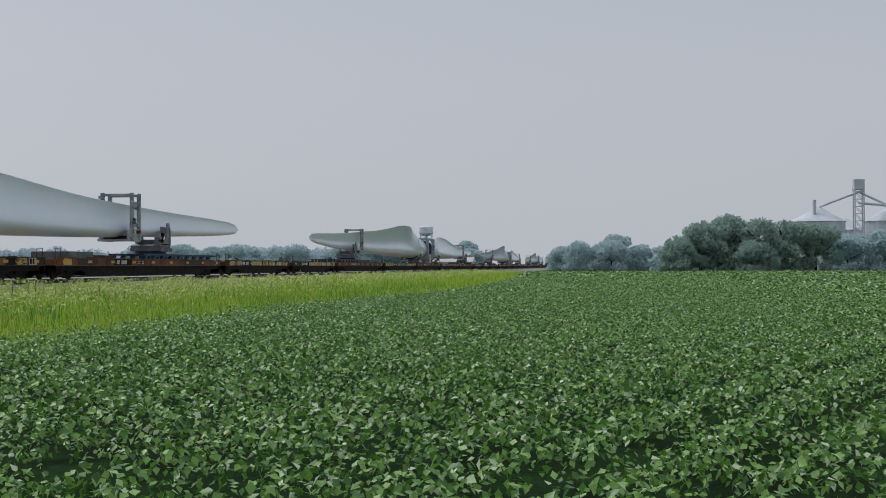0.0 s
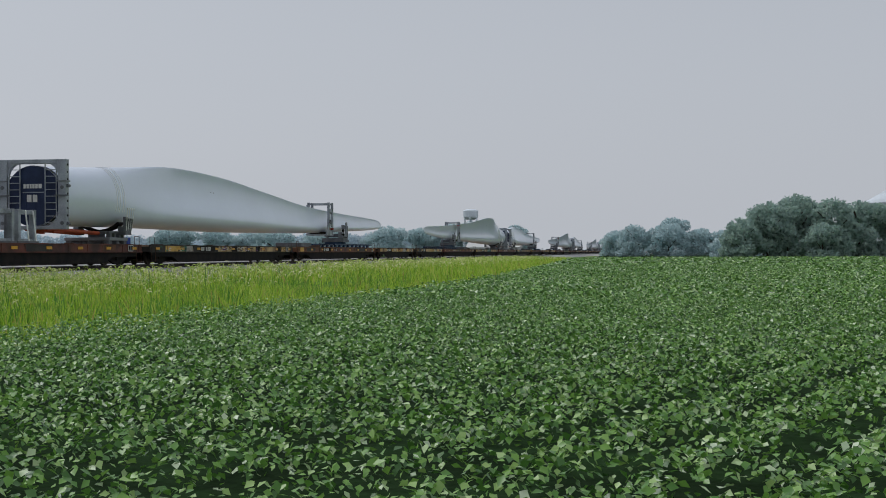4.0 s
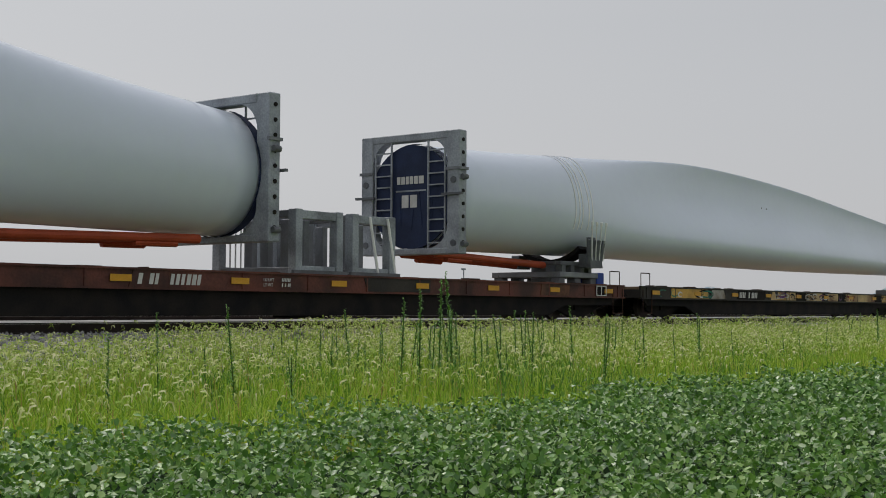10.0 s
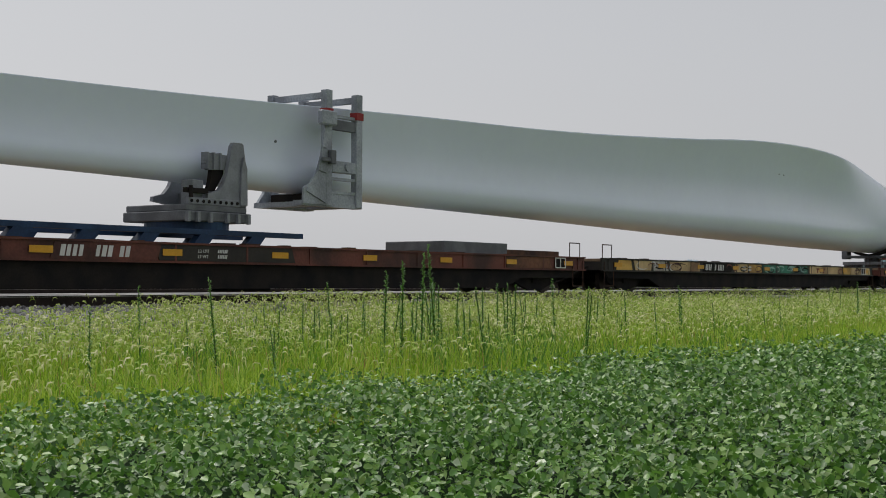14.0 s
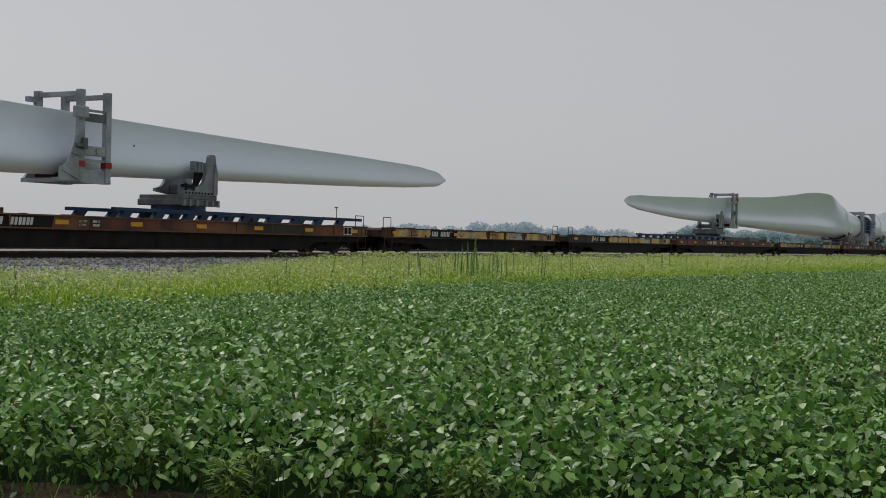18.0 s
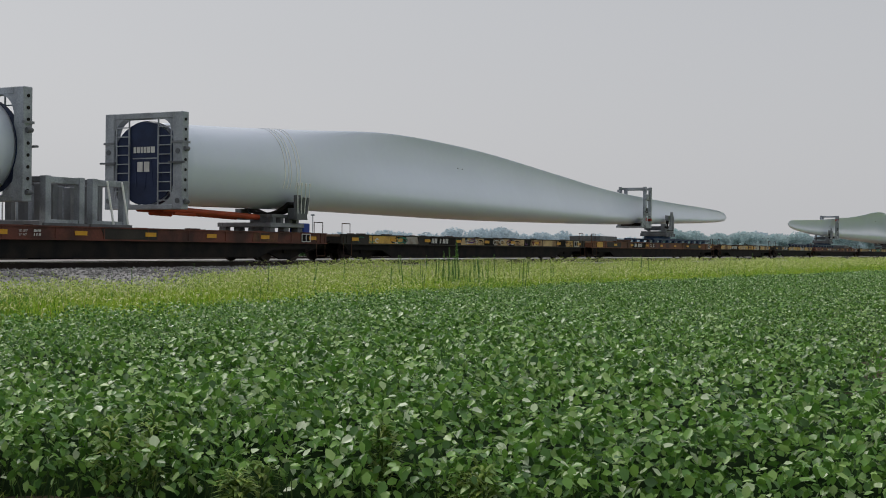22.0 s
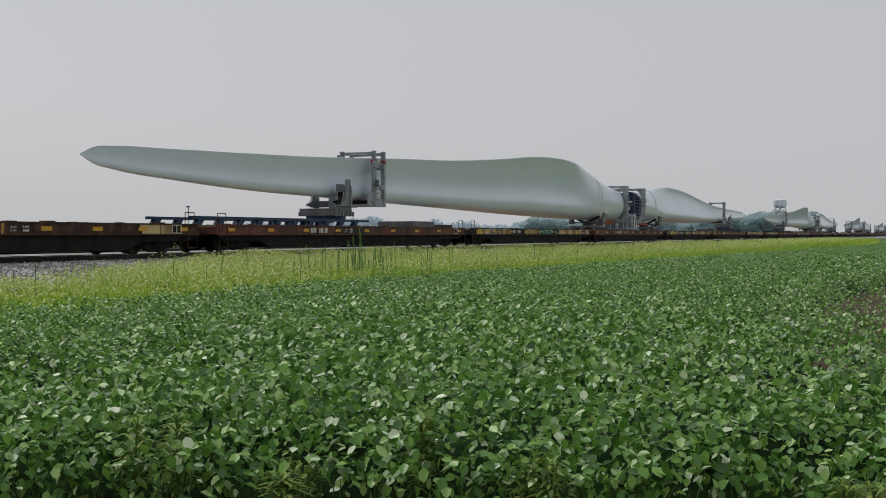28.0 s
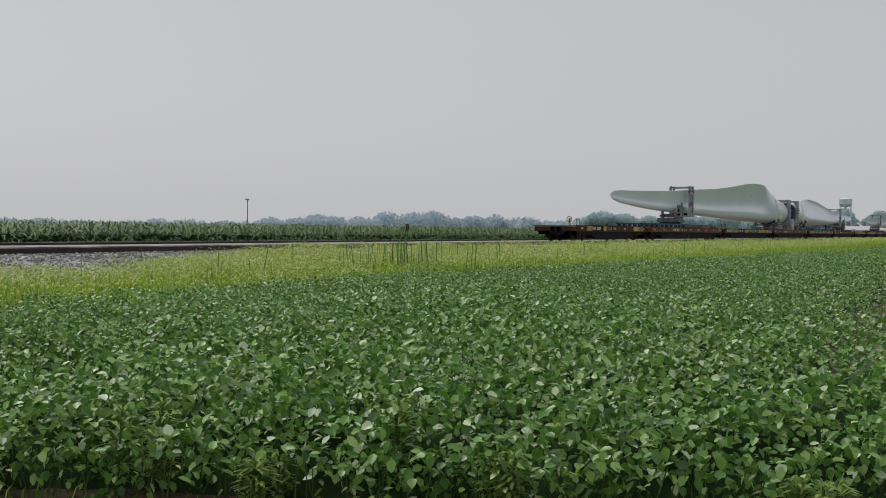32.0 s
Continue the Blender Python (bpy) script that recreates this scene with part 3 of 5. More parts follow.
def near_edge():
    """Bare stems, weeds and dry grass along the near end of the bean field."""
    rng = np.random.default_rng(21)
    bm = bmesh.new()
    for k in range(420):
        y = rng.uniform(-2.5, 7.5)
        x = 0.9 - 0.275 * y + abs(rng.normal(0, 0.3))
        bar(bm, (x, y, 0), (x + rng.normal(0, 0.06), y + rng.normal(0, 0.06), rng.uniform(0.12, 0.28)), 0.006)
    tagged(part("soybean_stems", bm, M_STEM), "bare brown-green soybean stems at the field's end", "soybeans", kind="stuff")
    V, n = [], 0
    for k in range(700):
        y = rng.uniform(-1.5, 7.5)
        x = 0.95 - 0.275 * y - rng.uniform(0, 1.6)
        h, a = rng.uniform(0.04, 0.18), rng.uniform(0, 6.28)
        p, d = np.array((x, y, 0)), np.array((math.cos(a), math.sin(a), 0))
        s = np.array((-d[1], d[0], 0)) * 0.006
        V += [p - s, p + s, p + d * h * 0.3 + (0, 0, h * 0.7) + s * 0.7, p + d * h * 0.3 + (0, 0, h * 0.7) - s * 0.7, p + d * h * 0.8 + (0, 0, h * 0.9)]
        n += 1
    c = np.array([(0.95 - 0.275 * y - rng.uniform(-0.3, 1.8), y, 0.0) for y in rng.uniform(-1.5, 8, 1600)])
    shape = np.array(((1, 0, 0), (0, 1, 0), (-1, 0, 0), (0, -1, 0), (0, 0, 0.8)))
    v = c[:, None] + rng.uniform(0.008, 0.035, 1600)[:, None, None] * (shape[None] + rng.uniform(-0.35, 0.35, (1600, 5, 3)))
    clods = array_mesh("soil_clods", v.reshape(-1, 3), (np.arange(1600)[:, None] * 5 + np.array((0, 1, 4, 1, 2, 4, 2, 3, 4, 3, 0, 4))).ravel(), np.full(6400, 3), M_SOIL)
    tagged(clods, "crumbled dark soil clods at the field's end", "soil", kind="stuff")
    loops = (np.arange(n)[:, None] * 5 + np.array((0, 1, 2, 3, 3, 2, 4))).ravel()
    tagged(array_mesh("edge_grass", np.array(V), loops, np.tile((4, 3), n), M_WEED), "sparse dry grass at the field's end", "grass", kind="stuff")


near_edge()


def weed(x, y, h, mat, label, n, size, spread):
    """An upright leafy weed: stem and narrow leaves all the way up."""
    rng = np.random.default_rng(int(x * 91 + y * 17) % 9999)
    z0 = ground_height(x, y)
    c = tagged(new("tall_weed"), label, "weed", "tall weeds")
    c.location = (x, y, z0)
    bm = bmesh.new()
    a = rng.uniform(-0.06, 0.06, 2)
    bar(bm, (0, 0, 0), (a[0] * h, a[1] * h, h * 0.97), 0.012)
    part("stem", bm, M_STEM, c)
    V = []
    for k in range(n):
        q = (k + rng.uniform(0, 1)) / n
        z, t = h * (0.12 + 0.88 * q), rng.uniform(0, 6.28)
        l = size * (0.6 + 0.6 * math.sin(math.pi * (0.15 + 0.8 * q)))
        d, s = np.array((math.cos(t), math.sin(t), 0)), np.array((-math.sin(t), math.cos(t), 0)) * l * 0.11
        p = np.array((a[0] * z, a[1] * z, z))
        V += [p, p + d * l * 0.5 * spread + s + (0, 0, l * 0.35), p + d * l * spread + (0, 0, l * 0.25), p + d * l * 0.5 * spread - s + (0, 0, l * 0.35)]
    loops = (np.arange(n)[:, None] * 4 + np.array((0, 1, 2, 3))).ravel()
    f = array_mesh("leaves", np.array(V), loops, np.full(n, 4), mat)
    f.parent = c
    return c


def weeds():
    rng = random.Random(12)
    tall = "tall dark green leafy weed stalk in the verge grass"
    models = [weed(27.5 + 0.4 * k, 16.5, 1.45 + 0.12 * k, M_STALK, tall, 120 + 10 * k, 0.11, 0.55) for k in range(4)]
    spots = [(30.0 + rng.gauss(0, 1.9), 17.2 + rng.gauss(0, 1.0)) for k in range(52)]
    spots += [(34 + rng.gauss(0, 2.6), 17.6 + rng.gauss(0, 1.0)) for k in range(26)]
    spots += [(rng.uniform(9, 60), rng.uniform(14.8, 20.5)) for k in range(58)]
    spots += [(rng.uniform(60, 130), rng.uniform(15.5, 20.5)) for k in range(46)]
    for x, y in spots:
        s = rng.uniform(0.36, 0.76) if 24 < x < 38 else rng.uniform(0.35, 0.7) if x < 40 else rng.uniform(0.4, 0.75)
        m = Matrix.Translation((x, y, ground_height(x, y))) @ Matrix.Rotation(rng.uniform(0, 6.28), 4, "Z") @ Matrix.Rotation(rng.gauss(0, 0.07), 4, "X")
        ob = copy_thing(rng.choice(models), m)
        ob.scale = (s, s, s)
    low = "low yellow-green bushy weed at the field's end"
    for x, y, h in ((-0.15, 4.4, 0.5), (-0.75, 5.3, 0.3), (0.75, 3.1, 0.5), (0.5, 0.6, 0.3), (-0.95, 6.3, 0.32), (-1.2, 6.9, 0.28), (-0.5, 5.9, 0.4), (0.35, 2.2, 0.34), (-0.2, 3.6, 0.3)):
        for k in range(3):
            w = weed(x + rng.gauss(0, 0.12), y + rng.gauss(0, 0.12), h * rng.uniform(0.8, 1.1), M_WEED, low, 60, 0.13, 1.0)


weeds()


def stake(x, y):
    c = tagged(new("stake"), "short dark broken stake at the edge of the beans", "stake")
    c.location = (x, y, 0)
    bm = bmesh.new()
    bmesh.ops.create_cone(bm, cap_ends=True, segments=9, radius1=0.055, radius2=0.04, depth=0.5, matrix=Matrix.Translation((0, 0, 0.25)) @ Matrix.Rotation(0.12, 4, "Y"))
    part("shaft", bm, M_TIE, c)
    part("splinter", prism(bmesh.new(), [(0.0, 0.46), (0.07, 0.46), (0.09, 0.6), (0.05, 0.55)], -0.02, 0.02), M_TIE, c)


stake(17.4, 13.1)


# ---------------------------------------------------------------- beyond the track
def corn_field():
    rng = np.random.default_rng(31)
    # a sheet fills the standing corn, its colour darkened as the shade inside
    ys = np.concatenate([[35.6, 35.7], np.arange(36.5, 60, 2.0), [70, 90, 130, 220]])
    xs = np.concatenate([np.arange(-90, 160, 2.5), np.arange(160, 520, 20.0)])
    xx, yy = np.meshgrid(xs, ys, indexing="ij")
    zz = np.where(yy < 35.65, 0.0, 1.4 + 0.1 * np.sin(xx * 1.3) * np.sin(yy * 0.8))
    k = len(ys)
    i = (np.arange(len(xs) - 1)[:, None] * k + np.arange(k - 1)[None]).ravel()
    sheet = array_mesh("corn_shade_sheet", np.stack([xx, yy, zz], 2).reshape(-1, 3), np.stack([i, i + k, i + k + 1, i + 1], 1).ravel(), np.full(len(i), 4), M_LEAFSHADE)
    tagged(sheet, "dark green sheet filling the standing corn, painted as shade", "corn", kind="stuff")
    V = []
    for x0, x1, y0, y1, per in ((-60, 120, 35.0, 37.5, 60), (120, 420, 35.0, 37.5, 14), (-90, 420, 37.5, 80, 2.5)):
        n = int((x1 - x0) * (y1 - y0) * per)
        px, py = rng.uniform(x0, x1, n), rng.uniform(y0, y1, n)
        z, a, l = rng.uniform(0.35, 1.78, n) * np.where(py > 37.5, 0, 1) + np.where(py > 37.5, 1.62, 0), rng.uniform(0, 6.28, n), rng.uniform(0.45, 0.85, n)
        d = np.stack([np.cos(a), np.sin(a), np.zeros(n)], 1)
        s = np.stack([-np.sin(a), np.cos(a), np.zeros(n)], 1) * 0.045
        p = np.stack([px, py, z], 1)
        up = np.array((0, 0, 1.0))
        V.append(np.stack([p, p + d * (l * 0.45)[:, None] + up * (l * 0.35)[:, None] + s, p + d * l[:, None] + up * (l * 0.08)[:, None], p + d * (l * 0.45)[:, None] + up * (l * 0.35)[:, None] - s], 1).reshape(-1, 3))
    # tassels
    n = 5200
    px, py = rng.uniform(-60, 260, n), rng.uniform(35.2, 46, n)
    p = np.stack([px, py, rng.uniform(1.7, 1.9, n)], 1)
    V.append(np.stack([p, p + (0.03, 0, 0.1), p + (0, 0, 0.24), p + (-0.03, 0, 0.1)], 1).reshape(-1, 3))
    v = np.concatenate(V)
    m = len(v) // 4
    tagged(array_mesh("corn_field", v, np.arange(m * 4), np.full(m, 4), M_CORN), "rows of tall green tasselled corn behind the track", "corn", kind="stuff")


corn_field()


def crown_points(rng, lobes, per, big=1.0):
    """Leaf clumps over the outsides of several uneven lobes (x, y, z, rx, rz)."""
    V = []
    for x, y, z, rx, rz in lobes:
        n = int(per * rx * rz)
        u = rng.normal(size=(n, 3))
        u /= np.linalg.norm(u, axis=1)[:, None]
        r = rng.uniform(0.62, 1.08, n)[:, None]
        p = np.array((x, y, z)) + u * r * np.array((rx, rx, rz))
        s = rng.uniform(0.25, 0.55, n)[:, None] * (0.5 + 0.12 * rx) * big
        a, b = rng.normal(size=(n, 3)), rng.normal(size=(n, 3))
        a /= np.linalg.norm(a, axis=1)[:, None]
        b /= np.linalg.norm(b, axis=1)[:, None]
        V.append(np.stack([p - a * s, p + b * s * 0.8, p + a * s, p - b * s * 0.8], 1).reshape(-1, 3))
    return np.concatenate(V)


def tree(x, y, h, w, mat, seed, label="broad leafy tree with leaves tinted for haze", per=60):
    rng = np.random.default_rng(seed)
    c = tagged(new("tree"), label, "tree", "trees beyond the field")
    c.location = (x, y, 0)
    bm = bmesh.new()
    rings = []
    for k in range(6):
        q = k / 5
        rings.append([bm.verts.new((math.cos(t) * 0.028 * h * (1.15 - q), math.sin(t) * 0.028 * h * (1.15 - q), q * h * 0.75)) for t in np.linspace(0, 6.28, 9)[:-1]])
    for r0, r1 in zip(rings, rings[1:]):
        for k in range(8):
            bm.faces.new((r0[k], r0[(k + 1) % 8], r1[(k + 1) % 8], r1[k]))
    for k in range(7):
        t, z = k * 2.4 + rng.uniform(0, 1), h * rng.uniform(0.25, 0.6)
        bar(bm, (0, 0, z), (math.cos(t) * w * 0.38, math.sin(t) * w * 0.38, z + h * 0.22), 0.012 * h)
    part("trunk", bm, M_BARK, c)
    lobes = [(0, 0, h * 0.66, w * 0.34, h * 0.31)]
    for k in range(13):
        t, q = k * 0.8 + rng.uniform(0, 0.5), (rng.uniform(0.3, 0.8) if k < 8 else rng.uniform(0.08, 0.25))
        lobes.append((math.cos(t) * w * 0.33 * rng.uniform(0.6, 1.15), math.sin(t) * w * 0.33, h * q, w * rng.uniform(0.13, 0.22), h * rng.uniform(0.1, 0.19)))
    v = crown_points(rng, lobes, per * 1.7, 1.1)
    n = len(v) // 4
    f = array_mesh("crown", v, np.arange(n * 4), np.full(n, 4), mat)
    f.parent = c
    return c


def woods():
    rng = random.Random(3)
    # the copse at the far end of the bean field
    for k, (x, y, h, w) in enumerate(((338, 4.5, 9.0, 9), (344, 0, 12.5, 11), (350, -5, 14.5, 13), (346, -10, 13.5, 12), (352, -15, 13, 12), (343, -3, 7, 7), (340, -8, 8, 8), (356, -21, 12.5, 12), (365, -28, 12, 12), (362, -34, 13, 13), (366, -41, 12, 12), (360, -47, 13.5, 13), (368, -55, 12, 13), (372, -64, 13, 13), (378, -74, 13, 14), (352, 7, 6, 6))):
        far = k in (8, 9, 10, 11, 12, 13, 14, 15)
        tree(x, -17 + (y - 4.5) * 1.25, h * (0.78 if far else 0.92), w, M_HAZETREE if far else M_TREE_HAZED, 40 + k, per=70)
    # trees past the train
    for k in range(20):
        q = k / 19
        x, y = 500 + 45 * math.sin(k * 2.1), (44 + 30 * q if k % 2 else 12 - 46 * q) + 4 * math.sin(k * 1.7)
        tree(x, y, rng.uniform(8, 11) + (2.5 if k in (1, 6) else 0), rng.uniform(10, 14), M_HAZETREE, 80 + k, "broad leafy tree with leaves painted pale for haze", 60)
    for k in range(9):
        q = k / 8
        tree(440 + 40 * math.sin(k * 1.9), 76 + 60 * q + 5 * math.sin(k * 2.3), rng.uniform(7.2, 9.4), rng.uniform(10, 14), M_HAZETREE, 120 + k, "broad leafy tree with leaves painted pale for haze", 60)
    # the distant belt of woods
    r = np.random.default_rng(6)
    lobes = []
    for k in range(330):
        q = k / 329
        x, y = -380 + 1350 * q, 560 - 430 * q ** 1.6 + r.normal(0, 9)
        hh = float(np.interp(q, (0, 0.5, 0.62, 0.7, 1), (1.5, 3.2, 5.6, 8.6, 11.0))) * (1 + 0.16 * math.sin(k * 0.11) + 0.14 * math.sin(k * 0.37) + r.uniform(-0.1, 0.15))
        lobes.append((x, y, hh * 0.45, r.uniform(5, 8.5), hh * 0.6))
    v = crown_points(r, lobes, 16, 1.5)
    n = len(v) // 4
    tagged(array_mesh("distant_woods", v, np.arange(n * 4), np.full(n, 4), M_FARTREE_HAZED), "belt of distant woods painted pale blue-green for haze", "woods", kind="stuff")


woods()


def water_tower(x, y):
    c = tagged(new("water_tower"), "pale blue-white water tower on tall legs", "water tower")
    c.location, c.scale = (x, y, 0), (0.7, 0.7, 0.7)
    bm = bmesh.new()
    prof = [(0.0, 15.6), (1.6, 15.7), (2.6, 16.2), (3.05, 16.9), (3.1, 19.2), (3.0, 19.5), (1.6, 20.1), (0.0, 20.3)]
    rings = [[bm.verts.new((math.cos(t) * r, math.sin(t) * r, z)) for t in np.linspace(0, 2 * math.pi, 25)[:-1]] for r, z in prof[1:-1]]
    for r0, r1 in zip(rings, rings[1:]):
        for k in range(24):
            bm.faces.new((r0[k], r0[(k + 1) % 24], r1[(k + 1) % 24], r1[k]))
    bm.faces.new(rings[0][::-1])
    bm.faces.new(rings[-1])
    part("tank", bm, M_TANK, c, smooth=False)
    for k in range(6):
        t = k * math.pi / 3
        bm = bmesh.new()
        rod(bm, (math.cos(t) * 3.3, math.sin(t) * 3.3, 0), (math.cos(t) * 2.8, math.sin(t) * 2.8, 16.6), 0.17, 8)
        part("leg", bm, M_TANK, c)
    bm = bmesh.new()
    rod(bm, (0, 0, 0), (0, 0, 15.7), 0.45, 12)
    part("riser", bm, M_TANK, c)
    bm = bmesh.new()
    for z in (5.5, 11):
        for k in range(6):
            t, u = k * math.pi / 3, (k + 1) * math.pi / 3
            rod(bm, (math.cos(t) * 3.1, math.sin(t) * 3.1, z), (math.cos(u) * 3.1, math.sin(u) * 3.1, z), 0.06, 6)
    part("bracing", bm, M_TANK, c)
    bm = bmesh.new()
    for k in range(24):
        t, u = k * math.pi / 12, (k + 1) * math.pi / 12
        rod(bm, (math.cos(t) * 3.5, math.sin(t) * 3.5, 17.2), (math.cos(u) * 3.5, math.sin(u) * 3.5, 17.2), 0.04, 5)
    part("catwalk_rail", bm, M_TANK, c)


water_tower(442, 52)


def grain_elevator(x, y):
    c = tagged(new("grain_elevator"), "pale galvanised grain bins with a leg tower and spouts", "grain elevator")
    c.location = (x, y, 0)
    for k, (dx, dy, r, h) in enumerate(((0, 8, 7.5, 14), (0, -12, 7.5, 14), (14, -2, 6, 12), (0, -30, 6, 13))):
        bm = bmesh.new()
        rod(bm, (dx, dy, 0), (dx, dy, h), r, 28)
        b = part("bin_wall", bm, M_CONCRETE, c)
        bm = bmesh.new()
        bmesh.ops.create_cone(bm, cap_ends=True, segments=28, radius1=r + 0.3, radius2=0.7, depth=r * 0.55, matrix=Matrix.Translation((dx, dy, h + r * 0.275)))
        part("bin_roof", bm, M_CONCRETE, c)
    bm = bmesh.new()
    for ax in (-1.2, 1.2):
        for ay in (-1.2, 1.2):
            bar(bm, (-6 + ax, -2 + ay, 0), (-6 + ax, -2 + ay, 24), 0.3)
    for z in range(2, 24, 2):
        for ax in (-1.2, 1.2):
            bar(bm, (-6 + ax, -3.2, z), (-6 + ax, -0.8, z + 2), 0.14)
            bar(bm, (-6 + ax, -3.2, z), (-6 + ax, -0.8, z), 0.14)
        bar(bm, (-7.2, -3.2, z), (-4.8, -3.2, z), 0.14)
    part("leg_tower", bm, M_CONCRETE, c)
    part("head_house", boxes((-7.4, -4.6, -3.4, -0.6, 22.5, 25.5), bevel=0.1), M_CONCRETE, c)
    for a, b in (((-6, -2, 22), (0, 8, 18)), ((-6, -2, 22), (0, -12, 18)), ((-6, -2, 19), (0, -30, 16.3))):
        bm = bmesh.new()
        rod(bm, a, b, 0.35, 10)
        part("spout", bm, M_CONCRETE, c)
    bm = bmesh.new()
    rod(bm, (-4, 9.5, 0), (-4, 9.5, 20), 0.5, 10)
    part("vent_stack", bm, M_CONCRETE, c)


grain_elevator(426, -69)


def shed(x, y):
    c = tagged(new("shed"), "long low white farm shed", "shed")
    c.location = (x, y, 0)
    part("wall", boxes((-4, 4, -7, 7, 0, 3.0)), M_WHITE, c)
    bm = bmesh.new()
    vs = [bm.verts.new(p) for p in ((-4.3, -7.3, 3), (-4.3, 7.3, 3), (4.3, 7.3, 3), (4.3, -7.3, 3), (0, -7.3, 4.4), (0, 7.3, 4.4))]
    for f in ((0, 4, 5, 1), (2, 5, 4, 3), (0, 3, 4), (1, 5, 2), (0, 1, 2, 3)):
        bm.faces.new([vs[i] for i in f])
    part("roof", bm, M_WHITE, c)
    part("door", boxes((-4.06, -4.0, -1.6, 1.6, 0, 2.6)), M_CONCRETE, c, "grey sliding door")


shed(425, 43)


def mast(x, y, h):
    c = tagged(new("utility_mast"), "thin grey mast with a small head behind the corn", "mast")
    c.location = (x, y, 0)
    bm = bmesh.new()
    rod(bm, (0, 0, 0), (0, 0, h), 0.05, 8)
    part("pole", bm, M_STEEL, c)
    part("head", boxes((-0.32, 0.2, -0.1, 0.1, h - 0.05, h + 0.12), bevel=0.03), M_STEEL, c)
    part("bracket", boxes((-0.2, 0.0, -0.06, 0.06, h * 0.52, h * 0.56), bevel=0.01), M_STEEL, c)


mast(110, 75, 5.0)


def track_sign(x, y):
    c = tagged(new("track_sign"), "small black sign on a thin post beside the track", "sign")
    c.location = (x, y, ground_height(x, y))
    bm = bmesh.new()
    rod(bm, (0, 0, 0), (0, 0, 2.0), 0.03, 8)
    part("post", bm, M_DARKSTEEL, c)
    part("plate", boxes((-0.2, 0.2, -0.02, 0.02, 1.55, 1.98), bevel=0.005), M_SIGN, c)


track_sign(66.0, 34.6)

# ---------------------------------------------------------------- train
DECK, RAILTOP = 2.10, 1.05
SILL = 0.37
RIG = []                        # (thing, place along the train)


def thing(name, label, category, s, group=""):
    ob = new(name)
    tagged(ob, label, category, group)
    ob.location = (s, TRACK, 0)
    RIG.append((ob, s))
    return ob


def again(ob, s):
    c = copy_thing(ob, Matrix.Translation((s, TRACK, 0)))
    RIG.append((c, s))
    return c


def truck(parent, x):
    """A two-axle truck: side frames, axles and four wheels."""
    bm = bmesh.new()
    outline = [(-1.25, 1.55), (-1.15, 1.38), (-0.55, 1.2), (-0.3, 1.12), (0.3, 1.12), (0.55, 1.2), (1.15, 1.38), (1.25, 1.55), (0.9, 1.72), (0.45, 1.78), (-0.45, 1.78), (-0.9, 1.72)]
    prism(bm, outline, -1.08, -0.96)
    prism(bm, outline, 0.96, 1.08)
    box(bm, -0.22, 0.22, -1.15, 1.15, 1.35, 1.72)
    t = part("truck", bm, M_BLACK, parent)
    t.location = (x, 0, 0)
    w0 = None
    for ax in (-0.88, 0.88):
        for sy in (-0.76, 0.76):
            if w0 is None:
                bm = bmesh.new()
                rod(bm, (0, -0.065, 0), (0, 0.065, 0), 0.42, 24)
                rod(bm, (0, -0.15, 0), (0, 0.15, 0), 0.12, 10)
                w0 = part("wheel", bm, M_RAIL, t, "worn steel wheel")
                w0.location = (ax, sy, RAILTOP + 0.42)
            else:
                share("wheel", w0, t, Matrix.Translation((ax, sy, RAILTOP + 0.42)))


def bars_of_writing(parent, x, z, y, n, h, rng, name="lettering"):
    """A row of plain bars in place of a car's marks."""
    bm = bmesh.new()
    for k in range(n):
        if rng.random() < 0.12:
            continue
        w = h * rng.uniform(0.36, 0.5)
        x0 = x + k * h * 0.66
        prism(bm, [(x0, z), (x0 + w, z), (x0 + w + h * 0.2, z + h), (x0 + h * 0.2, z + h)], y - 0.006, y)
        if name == "lettering":
            part("painted_mark", bm, M_WHITE, parent, "white painted mark")
            bm = bmesh.new()
    if name == "lettering":
        bm.free()
        return
    tagged(part(name, bm, M_WHITE, parent, "row of small white painted marks"), kind="stuff")


def words(text, parent, x, z, y, h):
    """Painted lettering on the near side of a car."""
    cu = bpy.data.curves.new("words", "FONT")
    cu.body, cu.size, cu.extrude = text, h * 1.35, 0.002
    tmp = bpy.data.objects.new("words", cu)
    me = bpy.data.meshes.new_from_object(tmp)
    bpy.data.objects.remove(tmp)
    me.materials.append(M_WHITE)
    ob = new("small_lettering", me)
    ob.parent = parent
    ob.matrix_basis = Matrix.Translation((x, y, z)) @ Matrix.Rotation(math.pi / 2, 4, "X")
    return tagged(ob, "small white load lettering")


